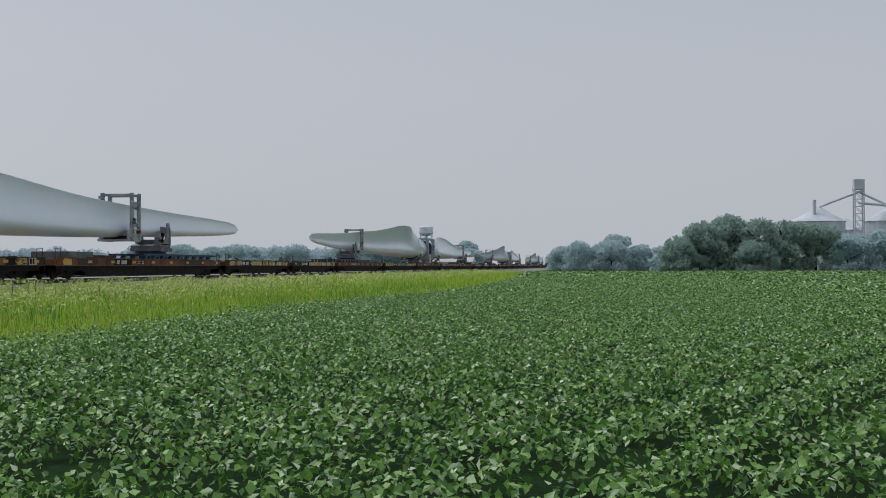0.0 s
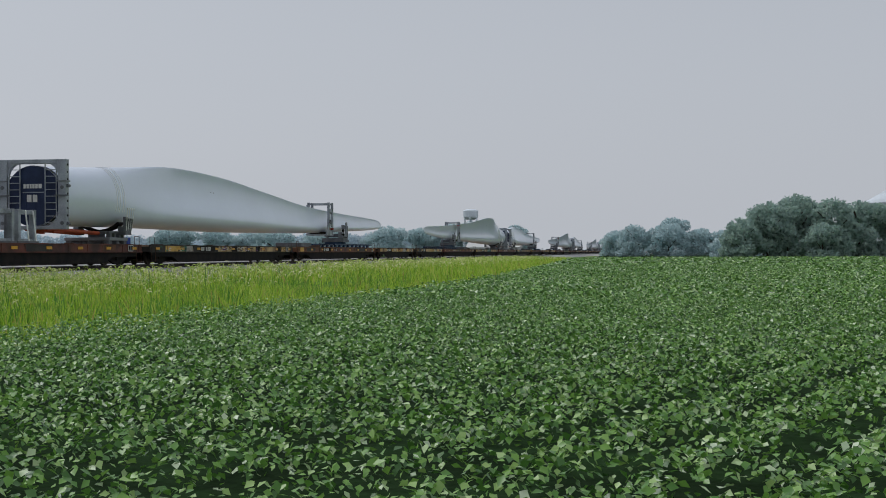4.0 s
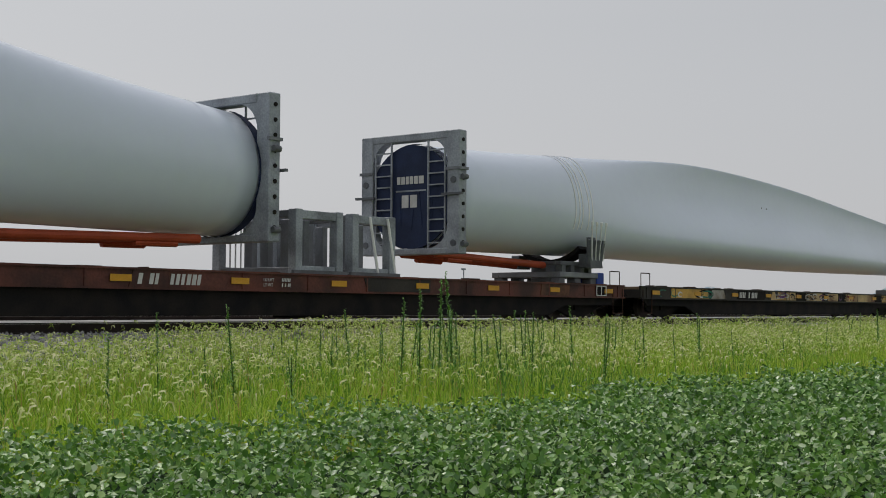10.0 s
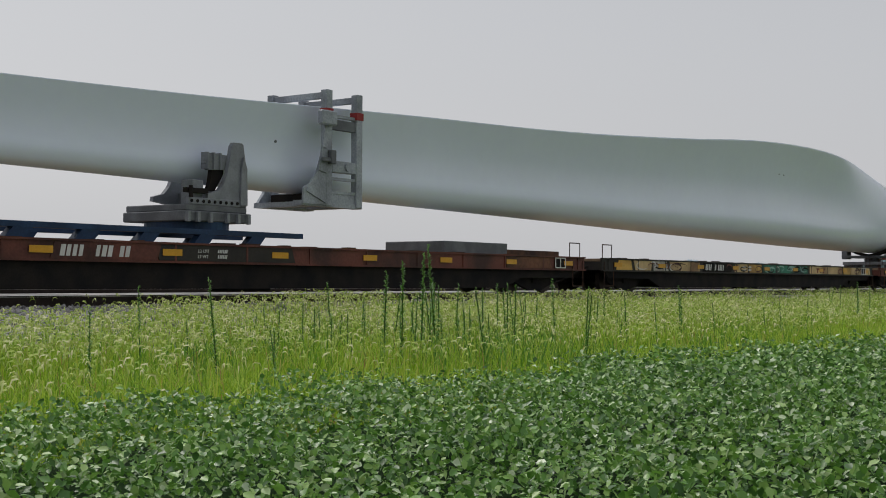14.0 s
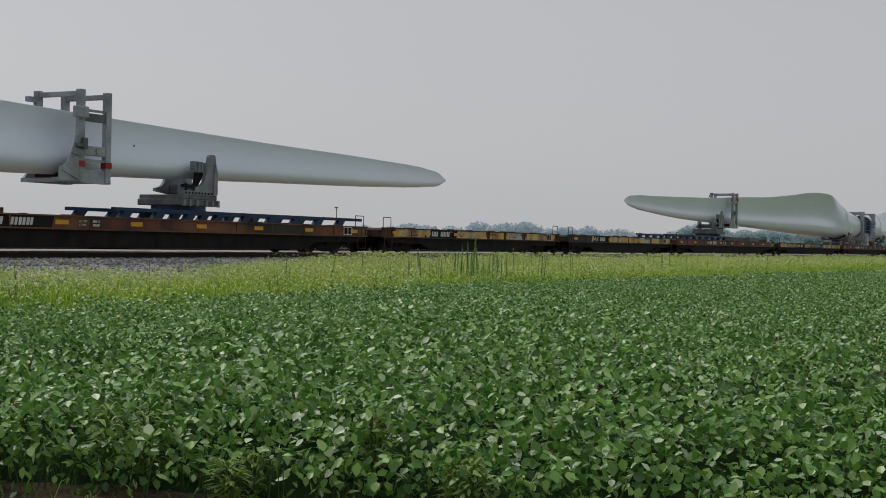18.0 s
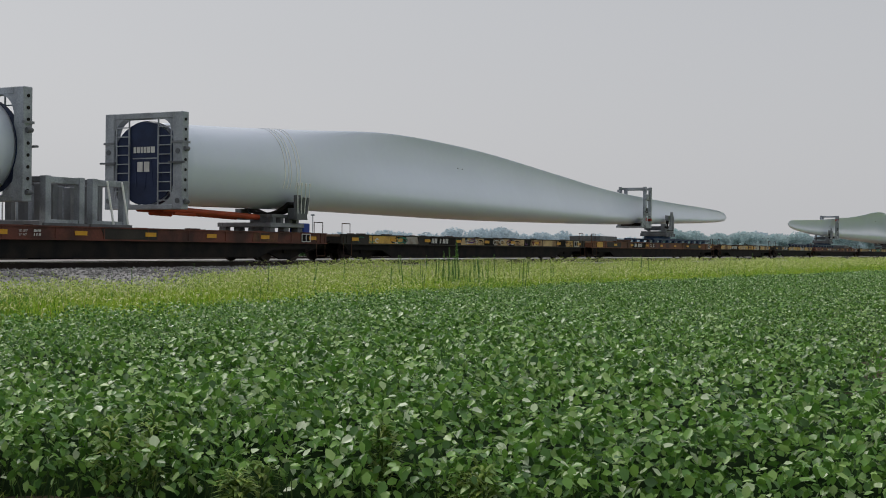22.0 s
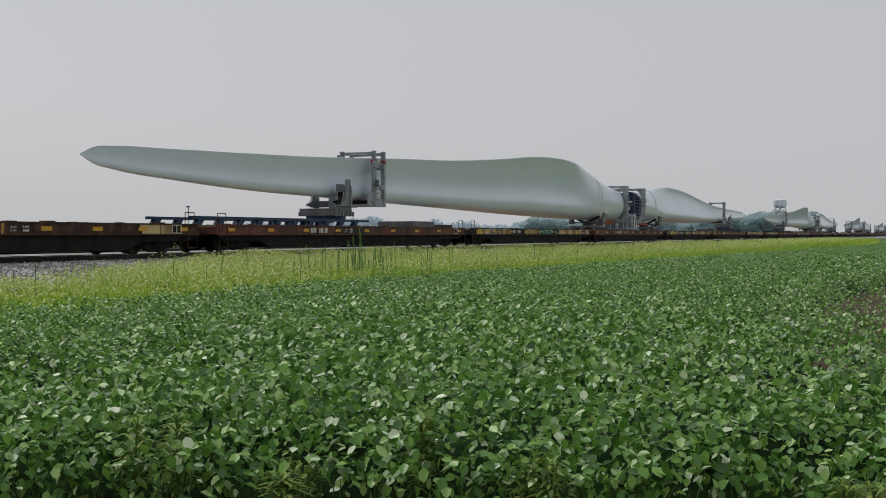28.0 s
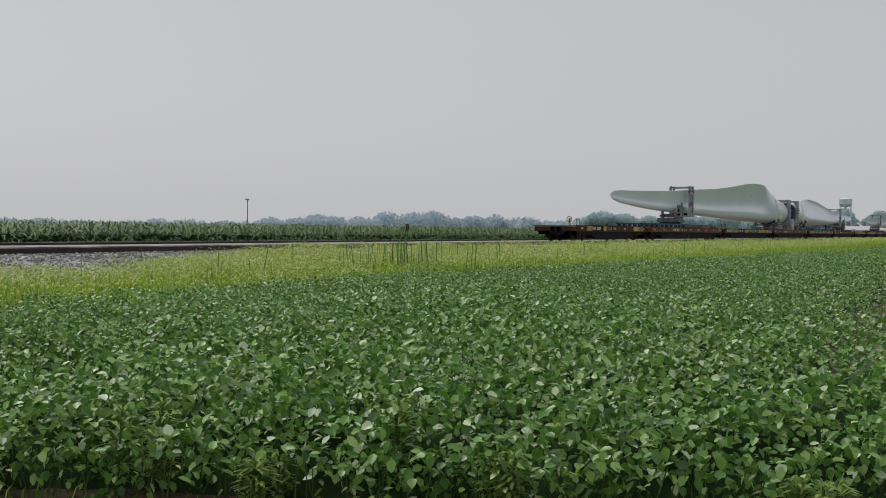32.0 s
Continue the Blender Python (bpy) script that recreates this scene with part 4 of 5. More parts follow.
def graffiti(parent, x0, x1, y, rng, mats, n):
    """Sprayed strokes: curved ribbons of paint along the sill."""
    for k in range(n):
        bm = bmesh.new()
        cx, cz, w = rng.uniform(x0, x1), DECK - 0.18 + rng.uniform(-0.05, 0.05), rng.uniform(0.025, 0.06)
        rx, rz, a0, span = rng.uniform(0.12, 0.5), rng.uniform(0.07, 0.13), rng.uniform(0, 6.28), rng.uniform(2.2, 5.5)
        slope = rng.uniform(-0.3, 0.3)
        prev = None
        for q in np.linspace(0, 1, 11):
            a = a0 + span * q
            wv = w * (0.35 + math.sin(math.pi * q))
            pair = []
            for e in (-wv / 2, wv / 2):
                u = math.cos(a) * (rx + e) + slope * math.sin(a) * rz
                pair.append(bm.verts.new((cx + u, y - 0.0004 * k, min(DECK - 0.04, max(DECK - SILL + 0.04, cz + math.sin(a) * (rz + e))))))
            if prev:
                bm.faces.new((prev[0], prev[1], pair[1], pair[0]))
            prev = pair
        part("graffiti_stroke", bm, rng.choice(mats), parent, "sprayed stroke of paint")


def flat_car(s, length, paint, label, rng, patches=(), tapes=9, spray=(), marked=False, group="flat cars of the train"):
    """A low flat car: deck, deep side sills, centre sill, trucks, couplers, grab irons."""
    c = thing("flat_car", label, "rail car", s, group)
    half = length / 2 - 0.55
    W_ = 1.42
    part("deck", boxes((-half, half, -W_ + 0.02, W_ - 0.02, DECK - 0.09, DECK), bevel=0.012), M_DECK, c, "worn tan wooden deck")
    for sy in (-1, 1):
        bm = bmesh.new()
        y = sy * W_
        box(bm, -half, half, y - 0.03, y + 0.03, DECK - SILL, DECK + 0.015)
        box(bm, -half, half, y - 0.03 - (0.05 if sy < 0 else 0), y + 0.03 + (0.05 if sy > 0 else 0), DECK - 0.02, DECK + 0.02)
        box(bm, -half, half, y - 0.03 - (0.05 if sy < 0 else 0), y + 0.03 + (0.05 if sy > 0 else 0), DECK - SILL - 0.02, DECK - SILL + 0.02)
        for x in np.linspace(-half + 0.4, half - 0.4, int(length / 1.9)):
            box(bm, x - 0.025, x + 0.025, y - 0.052 if sy < 0 else y, y if sy < 0 else y + 0.052, DECK - SILL + 0.01, DECK - 0.02)
        sill = part("side_sill", bm, paint, c)
        if sy < 0:
            for x0, x1, mat in patches:
                a, b = rng.uniform(-0.18, 0.18), rng.uniform(-0.18, 0.18)
                outline = [(x0, DECK - SILL + 0.03), (x1, DECK - SILL + 0.03), (x1 + a * 0.5, DECK - 0.24), (x1 + a, DECK - 0.12), (x1 + a * 1.3, DECK - 0.03), (x0 + b, DECK - 0.03), (x0 + b * 0.4, DECK - 0.2)]
                part("paint_patch", prism(bmesh.new(), outline, y - 0.047, y - 0.031), mat, sill, "patch of faded paint")
            for x0, x1, n, mats in spray:
                graffiti(sill, x0, x1, y - 0.0535, rng, mats, n)
            tape = None
            for x in np.linspace(-half + 1.0, half - 1.0, tapes):
                if tape is None:
                    tape = part("reflector", boxes((-0.25, 0.25, -0.006, 0.006, -0.065, 0.065)), M_REFLECT, sill, "yellow reflective plate")
                    tape.location = (x, y - 0.062, DECK - 0.18)
                else:
                    share("reflector", tape, sill, Matrix.Translation((x, y - 0.062, DECK - 0.18)))
    x = -5.75 if half > 10 else -4.98
    panel_paint = paint if paint is M_BROWN else M_BLACK
    outline = [(x - 0.2, DECK - SILL + 0.025), (x + 2.3, DECK - SILL + 0.025), (x + 2.4, DECK - 0.025), (x - 0.1, DECK - 0.025)]
    panel = part("marking_panel", prism(bmesh.new(), outline, -1.4695, -1.4515), panel_paint, c, "panel with white painted marks")
    bars_of_writing(panel, x, DECK - 0.29, -1.4695, 4, 0.21, rng)
    bars_of_writing(panel, x + 0.8, DECK - 0.29, -1.4695, 6, 0.21, rng)
    if marked:
        for k, (x0, w) in enumerate(((0.0, 0.3), (0.36, 0.3), (0.72, 0.3))):
            top = [(5.6 + x0, DECK - 0.1), (5.6 + x0 + w, DECK - 0.1), (5.6 + x0 + w, DECK - 0.16), (5.6 + x0, DECK - 0.16)]
            stem = [(5.7 + x0, DECK - 0.16), (5.8 + x0, DECK - 0.16), (5.78 + x0, DECK - 0.3), (5.68 + x0, DECK - 0.3)]
            part("painted_mark", prism(prism(bmesh.new(), top, -1.474, -1.468), stem, -1.474, -1.468), M_MAROON, c, "maroon painted mark")
    x += 3.35
    words("LD LMT", c, x, DECK - 0.17, -1.4755, 0.07)
    words("LT WT", c, x, DECK - 0.28, -1.4755, 0.07)
    for k in range(2):
        bars_of_writing(c, x + 0.55, DECK - 0.17 - 0.11 * k, -1.4735, 6, 0.07, rng, "small_lettering")
    bm = boxes((half - 1.75, half - 1.15, -1.482, -1.472, DECK - SILL + 0.04, DECK - 0.02))
    plate = part("marking_plate", bm, M_BLACK, c, "black plate outlined in white")
    bm = bmesh.new()
    for x0, x1, z0, z1 in ((-0.3, 0.3, 0.0, 0.03), (-0.3, 0.3, 0.28, 0.31), (-0.3, -0.26, 0, 0.31), (0.26, 0.3, 0, 0.31), (-0.02, 0.02, 0, 0.31)):
        box(bm, half - 1.45 + x0, half - 1.45 + x1, -1.49, -1.482, DECK - SILL + 0.04 + z0, DECK - SILL + 0.04 + z1)
    part("outline", bm, M_WHITE, plate, "white painted outline")
    bm = bmesh.new()
    x = -half + 0.9
    while x < half - 1.2:
        w = rng.uniform(0.1, 0.6)
        box(bm, x, x + w, -1.36, -1.15, DECK, DECK + rng.uniform(0.025, 0.06))
        x += w + rng.uniform(0.15, 2.2)
    tagged(part("deck_lashing_gear", bm, M_RUST, c), kind="stuff")
    bm = bmesh.new()
    outline = [(-half + 0.3, DECK - SILL), (-half + 0.6, DECK - 0.6), (-half + 3.4, DECK - 0.62), (-half + 4.2, DECK - 0.9), (half - 4.2, DECK - 0.9), (half - 3.4, DECK - 0.62), (half - 0.6, DECK - 0.6), (half - 0.3, DECK - SILL)]
    prism(bm, outline, -1.36, -1.28)
    prism(bm, outline, 1.28, 1.36)
    box(bm, -half, half, -0.35, 0.35, DECK - 0.6, DECK - 0.1)
    for x in np.arange(-half + 5, half - 5, 2.3):
        box(bm, x - 0.05, x + 0.05, -1.38, 1.38, DECK - 0.4, DECK - 0.1)
    box(bm, -1.1, 0.2, -1.0, -0.5, DECK - 0.95, DECK - 0.55)
    part("underframe", bm, M_BLACK, c, "sooty black underframe")
    truck(c, -half + 2.2)
    truck(c, half - 2.2)
    for e in (-1, 1):
        bm = boxes((min(e * half, e * (half + 0.62)), max(e * half, e * (half + 0.62)), -0.11, 0.11, DECK - 0.36, DECK - 0.12))
        box(bm, min(e * (half + 0.35), e * (half + 0.62)), max(e * (half + 0.35), e * (half + 0.62)), -0.2, 0.2, DECK - 0.4, DECK - 0.08)
        part("coupler", bm, M_BLACK, c)
        part("end_sill", boxes((min(e * half, e * (half - 0.08)), max(e * half, e * (half - 0.08)), -W_ + 0.032, W_ - 0.032, DECK - SILL + 0.01, DECK - 0.092)), paint, c)
        bm = bmesh.new()
        x = e * (half + 0.1)
        rod(bm, (x, -1.0, DECK - 0.25), (x + e * 0.2, 0, DECK - 0.75), 0.03, 6)
        part("air_hose", bm, M_BLACK, c)
        bm = bmesh.new()
        for x in (half - 0.12, half - 0.72):
            x *= e
            rod(bm, (x, -1.47, DECK - 0.85), (x, -1.47, DECK - 0.1), 0.016, 6)
        rod(bm, (e * (half - 0.12), -1.47, DECK - 0.85), (e * (half - 0.72), -1.47, DECK - 0.85), 0.016, 6)
        part("step_iron", bm, M_RUST, c)
        bm = bmesh.new()
        x0, x1 = e * (half - 0.15), e * (half - 0.75)
        for x in (x0, x1):
            rod(bm, (x, -1.38, DECK), (x, -1.38, DECK + 0.43), 0.016, 6)
        rod(bm, (x0, -1.38, DECK + 0.43), (x1, -1.38, DECK + 0.43), 0.016, 6)
        part("handrail", bm, M_RUST, c)
    return c


def table_curve(table, l):
    """A smooth curve through a table of (distance, height)."""
    tab = np.array(table)
    i = int(np.clip(np.searchsorted(tab[:, 0], l) - 1, 0, len(tab) - 2))
    m = np.gradient(tab[:, 1], tab[:, 0])
    h = tab[i + 1, 0] - tab[i, 0]
    u = (l - tab[i, 0]) / h
    return float((2 * u**3 - 3 * u**2 + 1) * tab[i, 1] + (u**3 - 2 * u**2 + u) * h * m[i] + (-2 * u**3 + 3 * u**2) * tab[i + 1, 1] + (u**3 - u**2) * h * m[i + 1])


# how far the near side stands out, from the lower edge to the upper, in chords
NEAR_A = ((0, 0), (0.04, 0.115), (0.12, 0.195), (0.2, 0.22), (0.35, 0.2), (0.55, 0.205), (0.8, 0.255), (1, 0.315))
NEAR_B = ((0, 0), (0.04, 0.14), (0.1, 0.235), (0.18, 0.295), (0.3, 0.275), (0.45, 0.195), (0.6, 0.118), (0.75, 0.086), (0.88, 0.084), (1, 0.098))


def blade_ring(l, tops, bottoms, cup, out=0.0, n=48):
    """The outline across a blade at the distance l from its root: round at the root, an upright aerofoil further out.
    cup: how far the trailing edge leans over to the near side."""
    t, b = table_curve(tops, l) + EYE, table_curve(bottoms, l) + EYE
    ch = max(t - b, 0.02)
    w = float(np.clip((l - 2.5) / 15.0, 0, 1))
    w = w * w * (3 - 2 * w)
    ratio = float(np.interp(l, (0, 18, 35, 55, 71.5), (1.0, 0.44 + 0.16 * cup, 0.36 + 0.14 * cup, 0.30 + 0.1 * cup, 0.24)))
    thick = 2.72 * (1 - w) + ch * ratio * w
    taper = 1.0 if l < 69 else max(0.06, math.sqrt(max(0.0, (71.5 - l) / 2.5)))
    near = NEAR_B if cup else NEAR_A
    deep = float(np.interp(l, (18, 40, 71.5), (1.0, 0.85, 0.6)))
    ring = []
    for k in range(n):
        a = 2 * math.pi * k / n
        cz = (1 - math.cos(a)) / 2
        circ = math.sqrt(max(cz * (1 - cz), 0))
        foil = 5 * (0.2969 * math.sqrt(cz) - 0.126 * cz - 0.3516 * cz**2 + 0.2843 * cz**3 - 0.1036 * cz**4)
        lip = table_curve(near, 1.0) * ch * deep * taper
        if a <= math.pi:
            y = thick * circ * (1 - w) + w * (ch * ratio * taper * foil - (lip - 0.02 * ch) * cz**2)
        else:
            y = -thick * circ * (1 - w) - w * ch * deep * taper * table_curve(near, cz)
        z = b + ch * cz
        r = math.hypot(y, z - (t + b) / 2) or 1.0
        ring.append((y * (1 + out / r), (z - (t + b) / 2) * (1 + out / r) + (t + b) / 2))
    return ring


def blade(s, label, tops, bottoms, along_, cup, stretch, group="turbine blades of the train"):
    """A turbine blade lying on edge. tops, bottoms: (distance from the root, z over the eye); along_: +1 when the tip leads."""
    ls = np.concatenate([np.linspace(0, 4, 6), np.linspace(5.5, 60, 38), np.linspace(61, 69, 9), np.linspace(69.4, 71.2, 7), [71.35, 71.45, 71.5]])
    n = 48
    verts = [(along_ * (l if l < 50 else l + (l - 50) * stretch), y, z) for l in ls for y, z in blade_ring(l, tops, bottoms, cup)]
    faces = [(i * n + k, i * n + (k + 1) % n, (i + 1) * n + (k + 1) % n, (i + 1) * n + k) for i in range(len(ls) - 1) for k in range(n)]
    me = bpy.data.meshes.new("turbine_blade")
    me.from_pydata(verts, [], faces + [tuple(range(n)), tuple(range((len(ls) - 1) * n, len(ls) * n))])
    bm = bmesh.new()
    bm.from_mesh(me)
    bmesh.ops.recalc_face_normals(bm, faces=bm.faces[:])
    c = thing("turbine_blade", label, "wind turbine blade", s, group)
    part("shell", bm, M_GEL, c, smooth=True)
    # small dark receptor studs along the near side
    for l in (22.1, 22.6, 52.0):
        ring = blade_ring(l, tops, bottoms, cup, 0.004)
        y, z = ring[n - 13 - int(l) % 4]
        part("receptor", rod(bmesh.new(), (along_ * l, y - 0.012, z), (along_ * l, y + 0.05, z), 0.035, 8), M_DARKSTEEL, c, "small dark lightning receptor")
    # seam band where the root section ends
    ra, rb = blade_ring(1.22, tops, bottoms, cup, 0.005), blade_ring(1.28, tops, bottoms, cup, 0.005)
    bm = bmesh.new()
    va, vb = [bm.verts.new((along_ * 1.22, y, z)) for y, z in ra], [bm.verts.new((along_ * 1.28, y, z)) for y, z in rb]
    for i in range(n):
        bm.faces.new((va[i], va[(i + 1) % n], vb[(i + 1) % n], vb[i]))
    bmesh.ops.recalc_face_normals(bm, faces=bm.faces[:])
    part("root_seam", bm, M_GEL, c, "pale seam band round the root", True)
    return c


TOP_A = ((0, 4.0), (3.5, 4.32), (9.8, 5.03), (18.4, 5.53), (25.5, 5.34), (31, 4.91), (40, 4.32), (47, 4.03), (55.7, 3.62), (61, 3.44), (67, 3.26), (69.8, 3.17), (70.9, 3.06), (71.5, 2.8))
BOT_A = ((0, 1.26), (3.5, 1.26), (9.8, 1.26), (18.4, 1.3), (25.5, 1.38), (31, 1.45), (40, 1.6), (47, 1.7), (55.7, 1.83), (61, 1.92), (66, 2.12), (69.8, 2.36), (70.9, 2.52), (71.5, 2.76))
TOP_B = ((0, 4.0), (3, 4.15), (9, 4.52), (14.6, 4.9), (23, 4.87), (34, 4.3), (43.7, 3.75), (51, 3.56), (58, 3.43), (66, 3.33), (69.8, 3.2), (70.9, 3.06), (71.5, 2.8))
BOT_B = ((0, 1.26), (3, 1.3), (9, 1.36), (14.6, 1.35), (23, 1.34), (34, 1.44), (43.7, 1.57), (51, 1.74), (58, 1.95), (66, 2.2), (69.8, 2.4), (70.9, 2.52), (71.5, 2.76))


def end_frame(s, facing, label):
    """The square steel frame bolted round a blade's root, with ladders and a cloth cover over the open end."""
    c = thing("root_cage", label, "transport frame", s, "root cages of the train")
    z0, z1, y0, y1, th = 2.76, 5.93, -1.62, 1.62, 0.38
    bm = boxes((-0.17, 0.17, y0, y0 + th, z0, z1), bevel=0.02)
    post = part("post", bm, M_STEEL, c)
    share("post", post, c, Matrix.Translation((0, y1 - th - y0, 0)))
    part("top_beam", boxes((-0.17, 0.17, y0 + th, y1 - th, z1 - 0.2, z1), bevel=0.02), M_STEEL, c)
    part("bottom_beam", boxes((-0.17, 0.17, y0 + th, y1 - th, z0, z0 + 0.16), bevel=0.02), M_STEEL, c)
    for y, z, a, b in ((y0 + th, z1 - 0.18, 1, -1), (y1 - th, z1 - 0.18, -1, -1), (y0 + th, z0 + 0.16, 1, 1), (y1 - th, z0 + 0.16, -1, 1)):
        bm = bmesh.new()
        pts = [(0, 0)] + [(0.62 * (1 - math.sin(q)), 0.62 * (1 - math.cos(q))) for q in np.linspace(0, math.pi / 2, 8)]
        va = [bm.verts.new((-0.15, y + a * p, z + b * q)) for p, q in pts]
        vb = [bm.verts.new((0.15, y + a * p, z + b * q)) for p, q in pts]
        bm.faces.new(va)
        bm.faces.new(vb[::-1])
        for i in range(len(va)):
            bm.faces.new((va[i - 1], va[i], vb[i], vb[i - 1]))
        bmesh.ops.recalc_face_normals(bm, faces=bm.faces[:])
        part("corner_gusset", bm, M_STEEL, c)
    for y in (y0 + th + 0.36, y1 - th - 0.36):
        bm = bmesh.new()
        x = facing * 0.13
        for dy in (-0.27, 0.27):
            bar(bm, (x, y + dy, z0 + 0.1), (x, y + dy, z1 - 0.12), 0.04)
        for z in np.arange(z0 + 0.3, z1 - 0.2, 0.3):
            bar(bm, (x, y - 0.27, z), (x, y + 0.27, z), 0.035)
        part("ladder", bm, M_STEEL, c, "welded steel ladder")
    bm = bmesh.new()
    rod(bm, (facing * 0.02, 0, 2.63 + EYE), (facing * 0.07, 0, 2.63 + EYE), 1.36, 40)
    cover = part("end_cover", bm, M_NAVY, c, "navy blue cloth cover laced over the open end")
    y = -0.42
    for w in (0.16, 0.12, 0.11, 0.09, 0.12, 0.11):
        part("mark", boxes((facing * 0.085, facing * 0.075, y, y + w, 4.62, 4.62 + 0.2)), M_WHITE, cover, "white maker's mark drawn as plain shapes")
        y += w + 0.035
    part("hem", boxes((facing * 0.085, facing * 0.072, -0.5, 0.5, 4.42, 4.46)), M_STEEL, cover, "pale strap across the cover")
    for k in range(7):
        q = -1.05 + 0.35 * k
        part("fold", bar(bmesh.new(), (facing * 0.07, q, 3.42 + 0.25 * abs(q)), (facing * 0.07, q * 0.9 + 0.06 * (-1) ** k, 3.95 + 0.22 * (k % 3)), 0.03, 0.05), M_NAVY, cover)
    part("paper", boxes((facing * 0.085, facing * 0.075, -0.2, 0.02, 4.0, 4.33), (facing * 0.085, facing * 0.075, 0.08, 0.3, 4.0, 4.33)), M_WHITE, cover, "two white paper sheets")
    for z in np.linspace(z0 + 0.3, z1 - 0.25, 9):
        part("bolt", rod(bmesh.new(), (0, y0 - 0.025, z), (0, y0 + 0.02, z), 0.05, 8), M_BLACK, c, "dark bolt hole")
    for y, e in ((y0, -1), (y1, 1)):
        part("bracket", boxes((-0.2, 0.2, y - 0.04, y + 0.04, z1 - 1.02, z1 - 0.95), (facing * 0.172, facing * 0.21, min(y, y - e * (th + 0.02)), max(y, y - e * (th + 0.02)), z1 - 1.02, z1 - 0.95)), M_MIDSTEEL, c)
        part("hook", boxes((facing * 0.175, facing * 0.26, min(y + e * 0.14, y - e * 0.5), max(y + e * 0.14, y - e * 0.5), z0 + 1.5, z0 + 1.56)), M_DARKSTEEL, c)
        for z in (z0 + 0.28, z1 - 1.28):
            part("lifting_eye", rod(bmesh.new(), (facing * 0.16, y - e * 0.17, z), (facing * 0.2, y - e * 0.17, z), 0.085, 14), M_DARKSTEEL, c)
    for z in (z0 + 0.25, z1 - 1.2):
        bm = bmesh.new()
        rod(bm, (-0.1, y0 - 0.05, z), (0.1, y0 - 0.05, z), 0.07, 10)
        part("lug", bm, M_DARKSTEEL, c)
    bm = bmesh.new()
    bmesh.ops.create_cone(bm, cap_ends=False, segments=40, radius1=1.40, radius2=1.40, depth=0.2, matrix=Matrix.Translation((-facing * 0.12, 0, 2.63 + EYE)) @ Matrix.Rotation(math.pi / 2, 4, "Y"))
    part("root_ring", bm, M_NAVY, c, "dark sealing band round the root")
    return c


def root_stand(s):
    """The open steel stands on the deck between the two root ends."""
    c = thing("root_stand", "open grey steel stand bolted to the deck between two blade roots", "steel stand", s, "root stands of the train")
    for k, x0 in enumerate((-1.65, 0.25)):
        for x in (0, 1.35):
            for y in (-1.2, 1.2):
                part("stand_post", boxes((x0 + x - 0.11, x0 + x + 0.11, y - 0.12, y + 0.12, DECK, 3.55), bevel=0.012), M_STEEL, c)
        for x, y in ((0.42, -0.55), (0.93, -0.55), (0.42, 0.6), (0.93, 0.6)):
            part("inner_post", boxes((x0 + x - 0.09, x0 + x + 0.09, y - 0.13, y + 0.13, DECK, 3.36), bevel=0.012), M_MIDSTEEL, c)
        for y in (-1.2, 1.2):
            part("stand_beam", boxes((x0 + 0.11, x0 + 1.24, y - 0.09, y + 0.09, DECK, DECK + 0.2), bevel=0.012), M_STEEL, c)
            part("stand_beam", boxes((x0 + 0.11, x0 + 1.24, y - 0.09, y + 0.09, 3.34, 3.53), bevel=0.012), M_STEEL, c)
        for x in (0, 1.35):
            for z in (DECK + 0.09, 3.45):
                part("stand_beam", boxes((x0 + x - 0.08, x0 + x + 0.08, -1.08, 1.08, z - 0.08, z + 0.08), bevel=0.012), M_MIDSTEEL, c)
        if k == 0:
            for x in np.linspace(0.25, 1.1, 6):
                part("tie_rod", rod(bmesh.new(), (x0 + x, 1.1, DECK + 0.15), (x0 + x, 1.1, 3.4), 0.02, 6), M_STRAP, c, "pale threaded tie rod")
        else:
            for x in (0.5, 1.15):
                part("brace", rod(bmesh.new(), (x0 + x, -1.32, 3.5), (x0 + x + 0.3, -1.32, DECK + 0.1), 0.035, 8), M_STRAP, c, "pale slanting brace")
        part("foot_plate", boxes((x0 - 0.22, x0 + 1.57, -1.38, -1.3, DECK + 0.004, DECK + 0.1)), M_DARKSTEEL, c)
    return c


